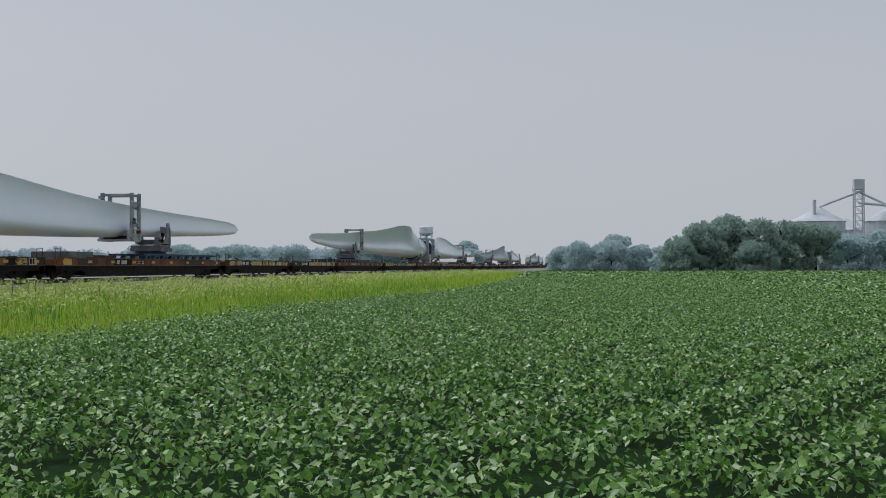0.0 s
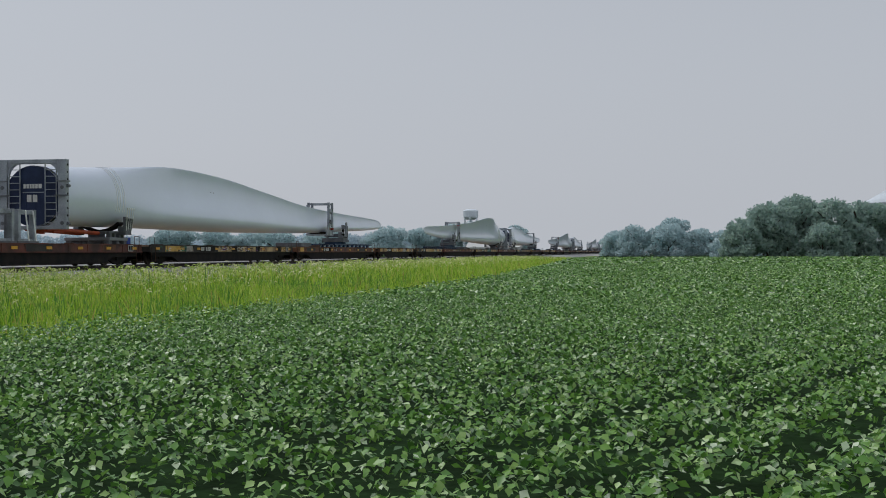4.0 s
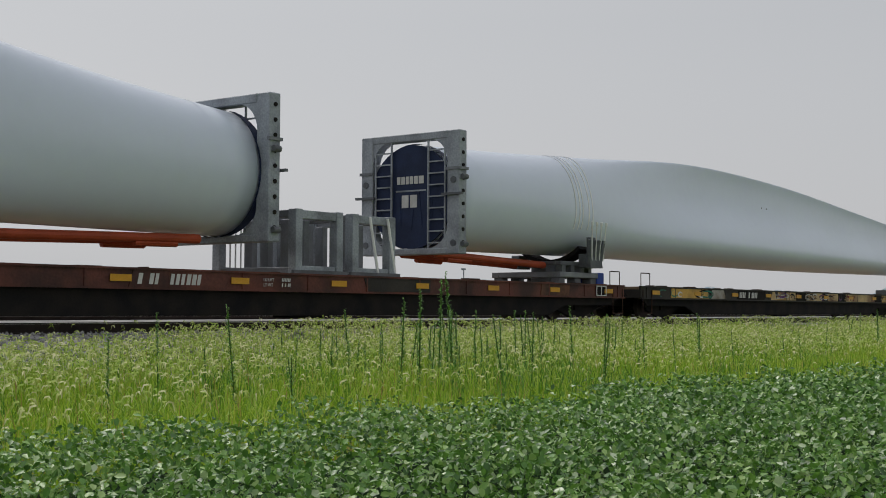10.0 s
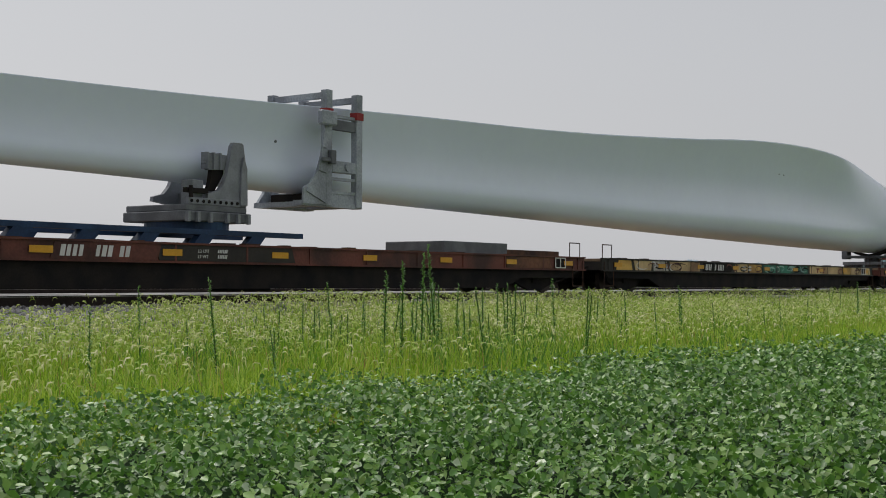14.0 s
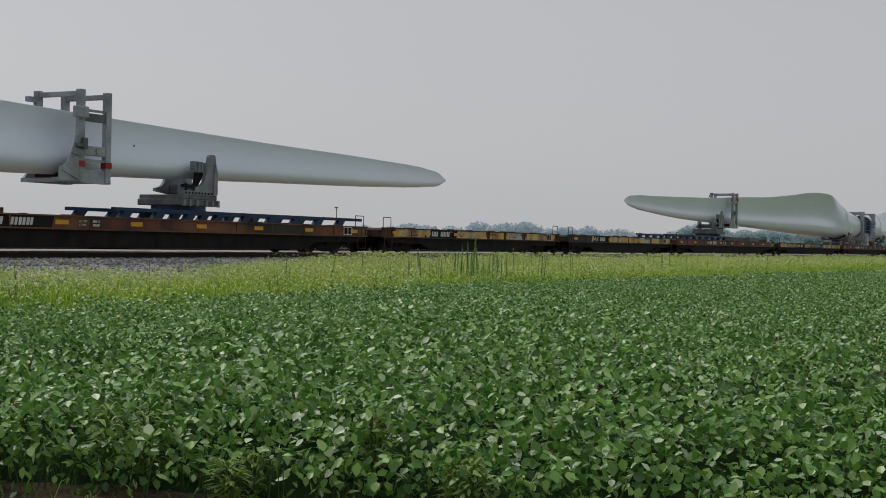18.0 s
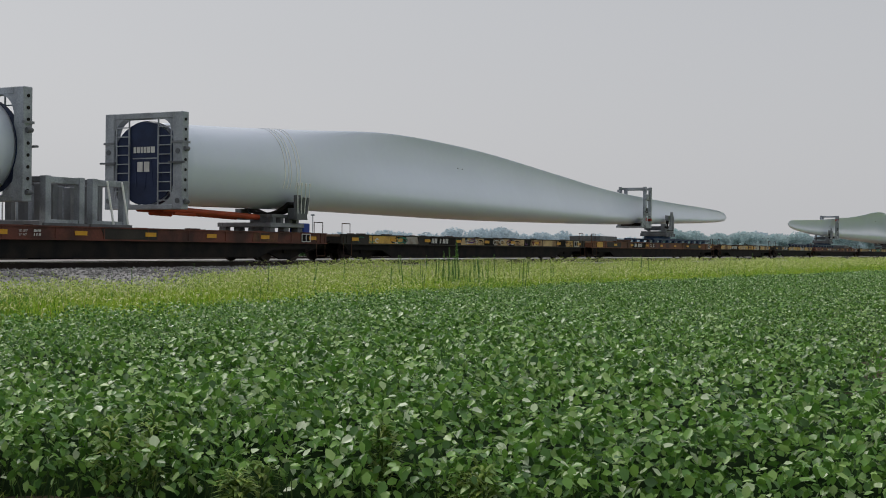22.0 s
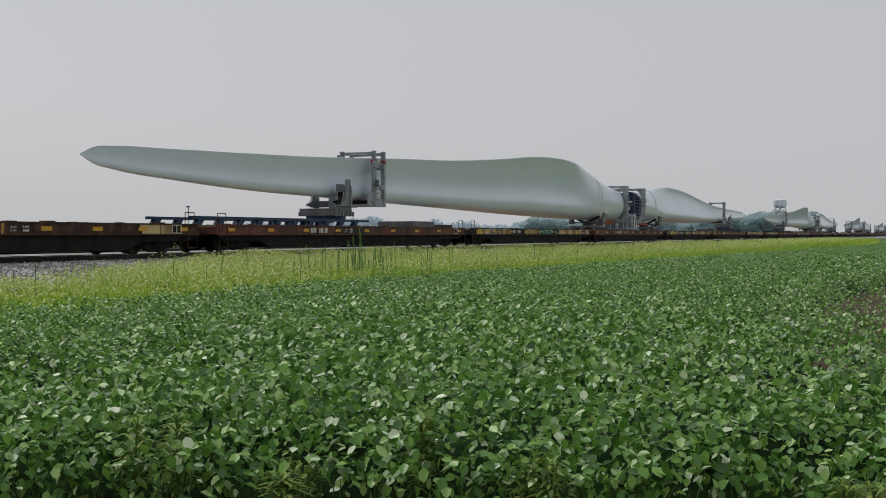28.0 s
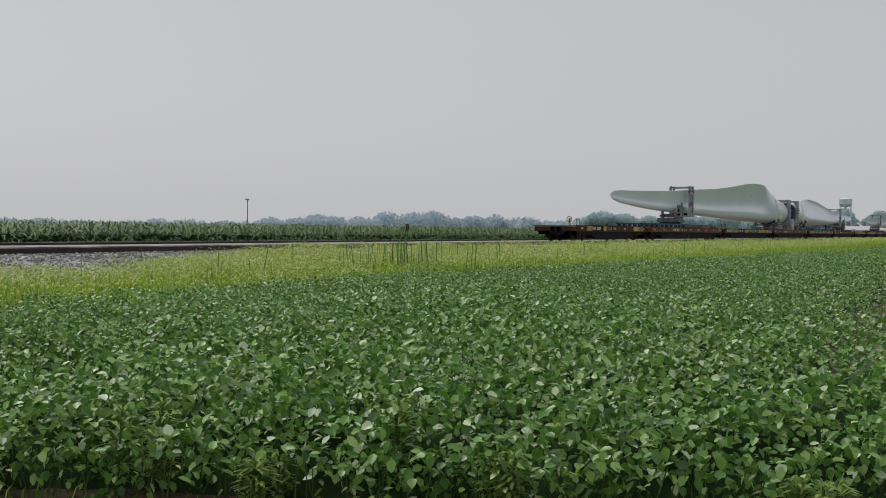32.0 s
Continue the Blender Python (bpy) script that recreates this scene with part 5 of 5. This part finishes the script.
def saddle(s, facing):
    """The padded saddle and turntable that carry the root end, with lashing straps over the blade."""
    c = thing("root_saddle", "grey steel saddle with lashing straps under a blade root", "blade saddle", s, "root saddles of the train")
    o = facing * 0.4
    part("base_frame", boxes((o - 1.1, o + 1.1, -1.2, -0.95, DECK + 0.2, DECK + 0.36), (o - 1.1, o + 1.1, 0.95, 1.2, DECK + 0.2, DECK + 0.36), (o - 1.1, o - 0.88, -0.95, 0.95, DECK + 0.2, DECK + 0.36), (o + 0.88, o + 1.1, -0.95, 0.95, DECK + 0.2, DECK + 0.36), bevel=0.015), M_MIDSTEEL, c)
    part("upper_frame", boxes((o - 0.9, o + 0.9, -1.1, -0.92, DECK + 0.56, DECK + 0.68), (o - 0.9, o + 0.9, 0.92, 1.1, DECK + 0.56, DECK + 0.68), (o - 0.9, o - 0.72, -0.92, 0.92, DECK + 0.56, DECK + 0.68), (o + 0.72, o + 0.9, -0.92, 0.92, DECK + 0.56, DECK + 0.68), bevel=0.015), M_DARKSTEEL, c)
    for x in (o - 0.75, o - 0.25, o + 0.3, o + 0.75):
        part("spacer", boxes((x - 0.1, x + 0.1, -1.12, -0.9, DECK + 0.36, DECK + 0.56), bevel=0.01), M_DARKSTEEL, c)
    for x in (o - 0.9, o + 0.9, o):
        for y in (-1.15, 0.85):
            part("foot", boxes((x - 0.16, x + 0.16, y, y + 0.3, DECK, DECK + 0.2), bevel=0.02), M_DARKSTEEL, c)
    bm = bmesh.new()
    rod(bm, (o, 0, DECK + 0.02), (o, 0, DECK + 0.66), 0.42, 20)
    part("turntable", bm, M_DARKSTEEL, c)
    x = facing * 0.9
    bm = bmesh.new()
    zc, r = 2.75 + EYE, 1.62
    arcs = []
    for k in range(13):
        p = (math.cos(math.radians(228 + k * 7)), math.sin(math.radians(228 + k * 7)))
        arcs.append([bm.verts.new((x + dx, rr * p[0], zc + rr * p[1])) for dx, rr in ((-0.32, r - 0.08), (0.32, r - 0.08), (0.32, r + 0.04), (-0.32, r + 0.04))])
    for q0, q1 in zip(arcs, arcs[1:]):
        for i in range(4):
            bm.faces.new((q0[i], q0[(i + 1) % 4], q1[(i + 1) % 4], q1[i]))
    bm.faces.new(arcs[0][::-1])
    bm.faces.new(arcs[-1])
    part("cradle", bm, M_BLACK, c, "black rubber-lined cradle")
    for y in (-1.35, 1.05):
        part("upright", boxes((x - 0.32, x + 0.32, y, y + 0.3, DECK + 0.5, DECK + 0.92), bevel=0.02), M_DARKSTEEL, c)
    part("tensioner_block", prism(bmesh.new(), [(x - 0.36, DECK + 0.5), (x + 0.36, DECK + 0.5), (x + 0.3 - facing * 0.1, DECK + 1.05), (x + 0.1 - facing * 0.2, DECK + 1.4), (x - 0.2 - facing * 0.2, DECK + 1.4), (x - 0.3 - facing * 0.1, DECK + 1.05)], -1.5, -1.38), M_DARKSTEEL, c, "dark strap tensioner block")
    for dx in (-0.42, -0.15, 0.12, 0.4):
        low, high = (x + dx * 0.8, -1.42, DECK + 0.62), (x + dx - facing * 0.3, -1.74, DECK + 1.8)
        bm = bar(bmesh.new(), low, (x + dx - facing * 0.16, -1.6, DECK + 1.32), 0.085, 0.07)
        ratchet = part("ratchet", bm, M_DARKSTEEL, c, "dark strap ratchet")
        part("ratchet_rod", rod(bmesh.new(), (low[0] + 0.07, low[1] - 0.06, low[2] + 0.1), (high[0] + 0.04, high[1], high[2]), 0.022, 8), M_STRAP, ratchet, "bright tension rod")
        part("hook_end", boxes((high[0] + 0.005, high[0] + 0.075, high[1] - 0.035, high[1] + 0.035, high[2] - 0.07, high[2] + 0.05), bevel=0.015), M_STRAP, ratchet)
    if facing > 0:
        part("power_pack", boxes((1.52, 1.95, -1.15, -0.5, DECK + 0.005, DECK + 0.38), bevel=0.02), M_BLUEBOX, c, "bright blue steel box")
    a = -facing
    for y in (-0.5, 0.5):
        bm = bmesh.new()
        rod(bm, (a * 0.5, y, DECK + 0.56), (a * 5.9, y, DECK + 0.70), 0.1, 12)
        rod(bm, (a * 4.2, y, DECK + 0.55), (a * 5.3, y, DECK + 0.57), 0.07, 8)
        part("tie_beam", bm, M_ORANGE, c, "orange-red tubular tie beam")
    # lashing straps over the blade
    tops_, bots_ = (TOP_A, BOT_A) if facing < 0 else (TOP_B, BOT_B)
    for k, dx in enumerate((-0.75, -0.5, -0.3, 0.1, 0.35)):
        at = facing * (0.9 + dx)
        l = 46.7 - (s + at) if facing < 0 else s + at - 53.7
        cup, width = (1.0, 0.025) if facing > 0 else (0.0, 0.04)
        bm = bmesh.new()
        loop = []
        for off, e in ((0.0, -width), (0.014, -width), (0.014, width), (0.0, width)):
            loop.append([bm.verts.new((at + e, y, z)) for y, z in blade_ring(l, tops_, bots_, cup, off)])
        m_ = len(loop[0])
        for i in range(m_):
            if loop[0][i].co.z > DECK + 1.55 and loop[0][(i + 1) % m_].co.z > DECK + 1.55:
                for p, q in zip(loop, loop[1:]):
                    bm.faces.new((p[i], p[(i + 1) % m_], q[(i + 1) % m_], q[i]))
        bmesh.ops.recalc_face_normals(bm, faces=bm.faces[:])
        part("strap", bm, M_STRAP, c, "pale webbing strap over the blade")
    return c


def clamp(s, facing, label):
    """The tip clamp hung round the blade: two post frames with a closing beam above and a seat below."""
    c = thing("tip_clamp", label, "blade clamp", s, "tip clamps of the train")
    z0, z1 = 3.12, 5.85
    for x in (-0.55, 0.55):
        for y in (-1.0, 1.0):
            part("post", boxes((x - 0.11, x + 0.11, y - 0.11, y + 0.11, z0, z1), bevel=0.015), M_STEEL, c)
        part("top_beam", boxes((x - 0.07, x + 0.07, -0.89, 0.89, z1 - 0.2, z1 - 0.05), bevel=0.01), M_STEEL, c)
        part("bottom_beam", boxes((x - 0.1, x + 0.1, -0.89, 0.89, z0, z0 + 0.18), bevel=0.01), M_STEEL, c)
        part("band", boxes((x - 0.125, x + 0.125, -1.125, -0.875, (z0 + 0.45) if facing > 0 else z1 - 0.62, (z0 + 0.63) if facing > 0 else z1 - 0.44)), M_RED, c, "dull red painted band")
    for y in (-1.0, 1.0):
        for z in (z0 + 0.3, z0 + 0.62, z0 + 1.9, z0 + 2.1):
            part("rung", boxes((-0.44, 0.44, y - 0.05, y + 0.05, z, z + 0.07)), M_STEEL, c)
        part("lock_box", boxes((-0.44, 0.44, y - 0.09, y + 0.09, z0 + 0.8, z0 + 1.08), bevel=0.02), M_STEEL, c)
    part("seat_shelf", boxes((-1.45, 0.7, -1.06, -0.75, z0 - 0.02, z0 + 0.1), (-1.1, 0.7, 0.75, 1.1, z0 - 0.02, z0 + 0.1), (-1.1, -0.95, -0.75, 0.75, z0 - 0.02, z0 + 0.1), (-1.1, -0.85, -1.1, -0.9, z0 + 0.1, z0 + 0.34)), M_STEEL, c)
    for y in (-1.0, 1.0):
        part("web_plate", boxes((-0.44, 0.44, y - 0.02, y + 0.02, z0 + 0.02, z0 + 0.3)), M_STEEL, c)
        part("top_box", boxes((-0.44, 0.44, y - 0.07, y + 0.07, z1 - 0.92, z1 - 0.68), bevel=0.01), M_DARKSTEEL, c)
        part("pin", rod(bmesh.new(), (0.1, y - 0.16, z0 + 0.95), (0.1, y + 0.16, z0 + 0.95), 0.1, 12), M_STEEL, c)
    part("bracket_box", boxes((-0.98, -0.44, -1.3, -1.11, z1 - 0.86, z1 - 0.52), bevel=0.03), M_STEEL, c)
    part("latch", boxes((-0.62, -0.44, -1.26, -1.11, z0 + 0.98, z0 + 1.3), (-0.86, -0.62, -1.24, -1.13, z0 + 1.02, z0 + 1.12), bevel=0.015), M_DARKSTEEL, c)
    part("back_rail", boxes((-1.0, -0.62, 0.9, 1.08, z1 - 0.35, z1 - 0.2)), M_STEEL, c)
    bm = bmesh.new()
    prism(bm, [(-1.45, z0 + 0.02), (-0.66, z0 + 0.02), (-0.66, z0 + 2.3), (-0.74, z0 + 1.7), (-0.84, z0 + 1.15), (-1.0, z0 + 0.74), (-1.2, z0 + 0.5), (-1.45, z0 + 0.38)], -1.12, -1.06)
    gusset = part("gusset", bm, M_STEEL, c)
    for a, e in (((-1.35, z0 + 0.35), (-0.7, z0 + 0.1)), ((-0.98, z0 + 0.86), (-0.66, z0 + 0.8)), ((-0.82, z0 + 1.4), (-0.66, z0 + 1.38))):
        part("rib", bar(bmesh.new(), (a[0], -1.14, a[1]), (e[0], -1.14, e[1]), 0.04, 0.09), M_STEEL, gusset)
    bm = bmesh.new()
    prism(bm, [(-1.05, z0 + 0.1), (-0.66, z0 + 0.1), (-0.66, z0 + 1.2), (-0.72, z0 + 0.75), (-0.85, z0 + 0.35)], 0.98, 1.08)
    part("gusset", bm, M_STEEL, c)
    bm = bmesh.new()
    box(bm, -0.75, -0.3, -0.85, 0.85, z0 + 0.08, z0 + 0.3)
    part("pad", bm, M_BLACK, c, "black rubber pad")
    c.scale = (1.0, 0.86, 1.0)
    return c


def pedestal(s, facing):
    """The turning pedestal under the blade's outer end: slew ring, two-layer base, a tall fin each side and a short trough arm."""
    c = thing("tip_pedestal", "grey steel turntable pedestal under a blade tip", "pedestal", s, "tip pedestals of the train")
    b, f = DECK + 0.33, facing
    part("slew_ring", rod(bmesh.new(), (0, 0, b - 0.02), (0, 0, b + 0.17), 1.02, 32), M_BLUE, c, "dark blue slewing ring")
    part("base", boxes((-1.12, 1.12, -1.04, 1.04, b + 0.17, b + 0.38), (-1.06, 1.06, -1.0, 1.0, b + 0.38, b + 0.52), bevel=0.02), M_DARKSTEEL, c)
    lug = None
    for x in (-1.05, -0.72, -0.3, 0.28, 0.66, 1.02):
        if lug is None:
            lug = part("lug", boxes((-0.05, 0.05, -0.05, 0.05, -0.12, 0.1), bevel=0.01), M_MIDSTEEL, c)
            lug.location = (x, -1.08, b + 0.27)
        else:
            share("lug", lug, c, Matrix.Translation((x, -1.08, b + 0.27)))
    part("flange_plate", boxes((min(-0.95 * f, 0.82 * f), max(-0.95 * f, 0.82 * f), -1.0, -0.9, b + 0.52, b + 0.66), bevel=0.01), M_MIDSTEEL, c)
    hole = None
    for x in np.linspace(-0.86, 0.7, 9):
        if hole is None:
            hole = part("bolt", rod(bmesh.new(), (0, 0, 0), (0, -0.03, 0), 0.035, 8), M_BLACK, c, "dark bolt head")
            hole.location = (x * f, -1.0, b + 0.59)
        else:
            share("bolt", hole, c, Matrix.Translation((x * f, -1.0, b + 0.59)))
    fin = [(-0.3, 0.66), (1.06, 0.52), (1.1, 0.78), (1.04, 1.4), (0.94, 1.86), (0.88, 1.9), (0.6, 1.9), (0.53, 1.82), (0.46, 1.5), (0.38, 1.22), (0.26, 1.0), (0.08, 0.84), (-0.28, 0.76)]
    for y in (-0.98, 0.86):
        part("fin", prism(bmesh.new(), [(x * f, b + z) for x, z in fin], y, y + 0.12), M_MIDSTEEL, c)
    # the fins' outer stiffeners
    for y in (-1.04, 0.98):
        part("stiffener", prism(bmesh.new(), [(0.8 * f, b + 0.56), (1.04 * f, b + 0.56), (1.02 * f, b + 1.36), (0.9 * f, b + 1.6), (0.82 * f, b + 1.3)], y, y + 0.06), M_MIDSTEEL, c)
    part("cross_beam", boxes((min(0.55 * f, 1.05 * f), max(0.55 * f, 1.05 * f), -0.86, 0.86, b + 0.6, b + 0.9), bevel=0.02), M_DARKSTEEL, c)
    # the trough arm that leans on the blade, with end ribs
    part("trough_arm", prism(bmesh.new(), [(-0.24 * f, b + 1.42), (-0.1 * f, b + 1.28), (1.12 * f, b + 1.34), (1.2 * f, b + 1.46), (1.12 * f, b + 1.6), (-0.12 * f, b + 1.64)], -0.84, -0.7), M_MIDSTEEL, c)
    for x in (-0.2, 0.02, 0.24):
        part("arm_rib", boxes((x * f - 0.02, x * f + 0.02, -0.9, -0.68, b + 1.3, b + 1.65)), M_MIDSTEEL, c)
    part("hanger", prism(bmesh.new(), [(-0.1 * f, b + 0.86), (0.12 * f, b + 0.84), (0.42 * f, b + 1.2), (0.44 * f, b + 1.32), (0.02 * f, b + 1.3), (-0.02 * f, b + 1.05)], -0.8, -0.68), M_BLACK, c, "black rubber hanger")
    part("column", boxes((min(-0.66 * f, -0.3 * f), max(-0.66 * f, -0.3 * f), -0.85, -0.45, b + 0.52, b + 1.05), bevel=0.02), M_MIDSTEEL, c)
    part("hose_box", boxes((min(-1.0 * f, -0.3 * f), max(-1.0 * f, -0.3 * f), -1.0, -0.86, b + 0.76, b + 0.86)), M_BLACK, c)
    part("valve", rod(bmesh.new(), (-0.92 * f, -1.04, b + 0.66), (-0.92 * f, -1.04, b + 0.9), 0.05, 8), M_BLACK, c)
    c.scale = (0.84, 0.92, 1.0)
    return c


def skid_rail(s, length):
    """The blue skid rails on which the pedestal slides."""
    c = thing("skid_rail", "dark blue steel skid rails lying on the car deck", "skid rail", s, "skid rails of the train")
    for y in (-0.95, 0.95):
        bm = boxes((-length / 2, length / 2, y - 0.1, y + 0.1, DECK + 0.22, DECK + 0.33))
        part("skid_beam", bm, M_BLUE, c)
        f0 = None
        for x in np.arange(-length / 2 + 0.5, length / 2, 1.5):
            if f0 is None:
                f0 = part("skid_foot", prism(bmesh.new(), [(-0.3, DECK + 0.03), (0.12, DECK + 0.03), (0.3, DECK + 0.22), (-0.12, DECK + 0.22)], -0.09, 0.09), M_BLUE, c)
                f0.location = (x, y, 0)
            else:
                share("skid_foot", f0, c, Matrix.Translation((x, y, 0)))
    return c


def deck_boxes(s):
    c = thing("steel_pallet", "low grey steel frame and lids lying on the deck", "steel frame", s, "steel pallets of the train")
    part("lid", boxes((-3.2, -0.2, -1.0, 1.0, DECK + 0.005, DECK + 0.34), bevel=0.02), M_DARKSTEEL, c)
    part("channel", boxes((-0.1, 2.8, -0.9, 0.9, DECK + 0.005, DECK + 0.18), bevel=0.02), M_RUST, c)
    return c


rng_t = random.Random(4)
PATCHY = []
x_p = -2.8
while x_p < 5.0:
    w_p = rng_t.uniform(0.45, 1.15)
    PATCHY.append((x_p, x_p + w_p - 0.04, rng_t.choice((M_TAN, M_GREYPAINT, M_GREYPAINT, M_YELLOW, M_TAN, M_BROWN, M_BLACK))))
    x_p += w_p
YELLOWS = [(-11.2, -8.3, M_YELLOW), (-8.1, -6.9, M_GREYPAINT)] + PATCHY + [(5.3, 9.2, M_TAN), (9.4, 10.2, M_BLACK), (10.4, 11.4, M_YELLOW), (11.6, 12.4, M_TAN)]
GRAFF = [(-12.4, -11.3, M_YELLOW), (-11.1, -10.0, M_TAN), (-9.8, -8.7, M_GREYPAINT), (-8.5, -6.2, M_TAN), (-3.1, -1.9, M_TAN), (-1.7, -0.5, M_YELLOW), (-0.35, 4.6, M_GREEN), (4.8, 9.0, M_TAN), (9.1, 10.0, M_YELLOW), (10.1, 12.9, M_TAN)]
IDLE = [(-8.2, -5.6, M_TAN), (-5.4, -3.2, M_GREYPAINT), (-2.8, 0.4, M_TAN), (0.7, 2.2, M_YELLOW), (2.5, 4.4, M_GREYPAINT), (4.7, 8.2, M_TAN)]
cars = (
    flat_car(-6.35, 27.7, M_BROWN, "brown-red flat car under a blade tip pedestal", rng_t, [(-3.4, 0.5, M_DARKBROWN), (9, 11.4, M_RUSTY)]),
    flat_car(21.35, 27.7, M_DARKBROWN, "tan and yellow flat car with green graffiti", rng_t, GRAFF, spray=((-12, -7.6, 9, (M_BLACK, M_WHITE, M_BROWN)), (-0.2, 4.4, 18, (M_AQUA, M_BLACK, M_AQUA, M_WHITE)), (-4, -0.6, 6, (M_BROWN, M_BLACK)), (8, 12.4, 8, (M_BROWN, M_BLACK))), marked=True),
    flat_car(49.05, 27.7, M_BROWN, "brown-red flat car under two blade roots", rng_t, [(1.0, 3.4, M_DARKBROWN), (8.5, 10, M_RUSTY)]),
    flat_car(76.75, 27.7, M_DARKBROWN, "rusty yellow flat car with graffiti on its sill", rng_t, YELLOWS, spray=((-12, -7, 9, (M_BLACK, M_GREEN, M_WHITE)), (-2.6, 5, 30, (M_PURPLE, M_BLACK, M_BLACK, M_WHITE, M_BROWN, M_GREYPAINT)), (8, 12.4, 8, (M_BLACK, M_BROWN, M_TAN))), marked=True),
    flat_car(104.45, 27.7, M_RUSTY, "rust-brown flat car under a blade tip pedestal", rng_t, [(-12.4, -11.4, M_YELLOW), (-10.6, -8.2, M_DARKBROWN), (-2, 2.2, M_BROWN), (6, 8.8, M_DARKBROWN)]),
    flat_car(128.0, 19.2, M_RUST, "short tan idler flat car with worn paint", rng_t, IDLE, 7, spray=((-8, 8, 12, (M_BLACK, M_BROWN, M_RUSTY)),)),
    flat_car(147.0, 18.6, M_DARKBROWN, "short tan idler flat car with worn paint", rng_t, IDLE[1:], 7, spray=((-4, 8, 9, (M_BLACK, M_BROWN)),)),
)
blade_a = blade(46.7, "pale grey-white wind turbine blade lying on edge", TOP_A, BOT_A, -1, 0.0, 0.05)
blade_b = blade(53.7, "glossy pale grey-white wind turbine blade lying on edge", TOP_B, BOT_B, 1, 1.0, 0.08)
loads = (
    blade_a, blade_b,
    end_frame(46.8, 1, "square grey steel frame round a blade root"),
    end_frame(53.6, -1, "square grey steel frame with ladders and navy cover"),
    root_stand(49.55),
    saddle(39.8, -1), saddle(59.7, 1),
    clamp(-3.6, -1, "grey steel clamp frame round a blade's outer part"),
    clamp(103.2, 1, "grey steel clamp frame round a blade's outer part"),
    pedestal(-7.7, 1), pedestal(108.1, 1),
    skid_rail(-12.9, 15.5), skid_rail(111.0, 14.0),
    deck_boxes(3.6), deck_boxes(97.0),
)
for k in range(1, 7):
    for ob in cars + loads:
        s0 = next(q for o, q in RIG if o is ob)
        again(ob, s0 + k * PERIOD)
last = flat_car(-29.45, 18.1, M_RUST, "rusty brown flat car at the end of the train", rng_t, [(-6.5, -4.6, M_TAN), (-3.4, -1.9, M_YELLOW), (-0.6, 4.4, M_RUST), (5, 7.4, M_TAN)], 7)


def brake_stand(car, x):
    """The hand brake at a car's end: a channel post, a spoked wheel and a chain rod."""
    post = part("brake_post", boxes((x - 0.05, x + 0.05, -0.98, -0.86, DECK, DECK + 0.46), bevel=0.01), M_YELLOW, car, "yellow hand brake post")
    bm = bmesh.new()
    for k in range(16):
        t, u = k * math.pi / 8, (k + 1) * math.pi / 8
        rod(bm, (x - 0.09, -0.92 + 0.17 * math.cos(t), DECK + 0.40 + 0.17 * math.sin(t)), (x - 0.09, -0.92 + 0.17 * math.cos(u), DECK + 0.40 + 0.17 * math.sin(u)), 0.018, 6)
    for k in range(5):
        t = k * math.pi * 2 / 5
        rod(bm, (x - 0.09, -0.92, DECK + 0.40), (x - 0.09, -0.92 + 0.17 * math.cos(t), DECK + 0.40 + 0.17 * math.sin(t)), 0.014, 5)
    part("brake_wheel", bm, M_RUST, post, "rusty spoked brake wheel")
    part("chain_rod", rod(bmesh.new(), (x - 0.02, -0.92, DECK - 0.5), (x - 0.02, -0.92, DECK), 0.02, 6), M_RUST, post)


brake_stand(last, -8.4)


# ---------------------------------------------------------------- the train under way
def along(t):
    """How far the train has gone at t seconds, counted from 24 s."""
    q = t - 24
    return 27 * (0.50329 * q + 0.000739 * q * q + 0.0000341 * q ** 3)


def motions():
    for ob, s in RIG:
        walk(ob, [(t, Matrix.Translation((s + along(t), TRACK, 0))) for t in range(0, 33, 4)])


motions()
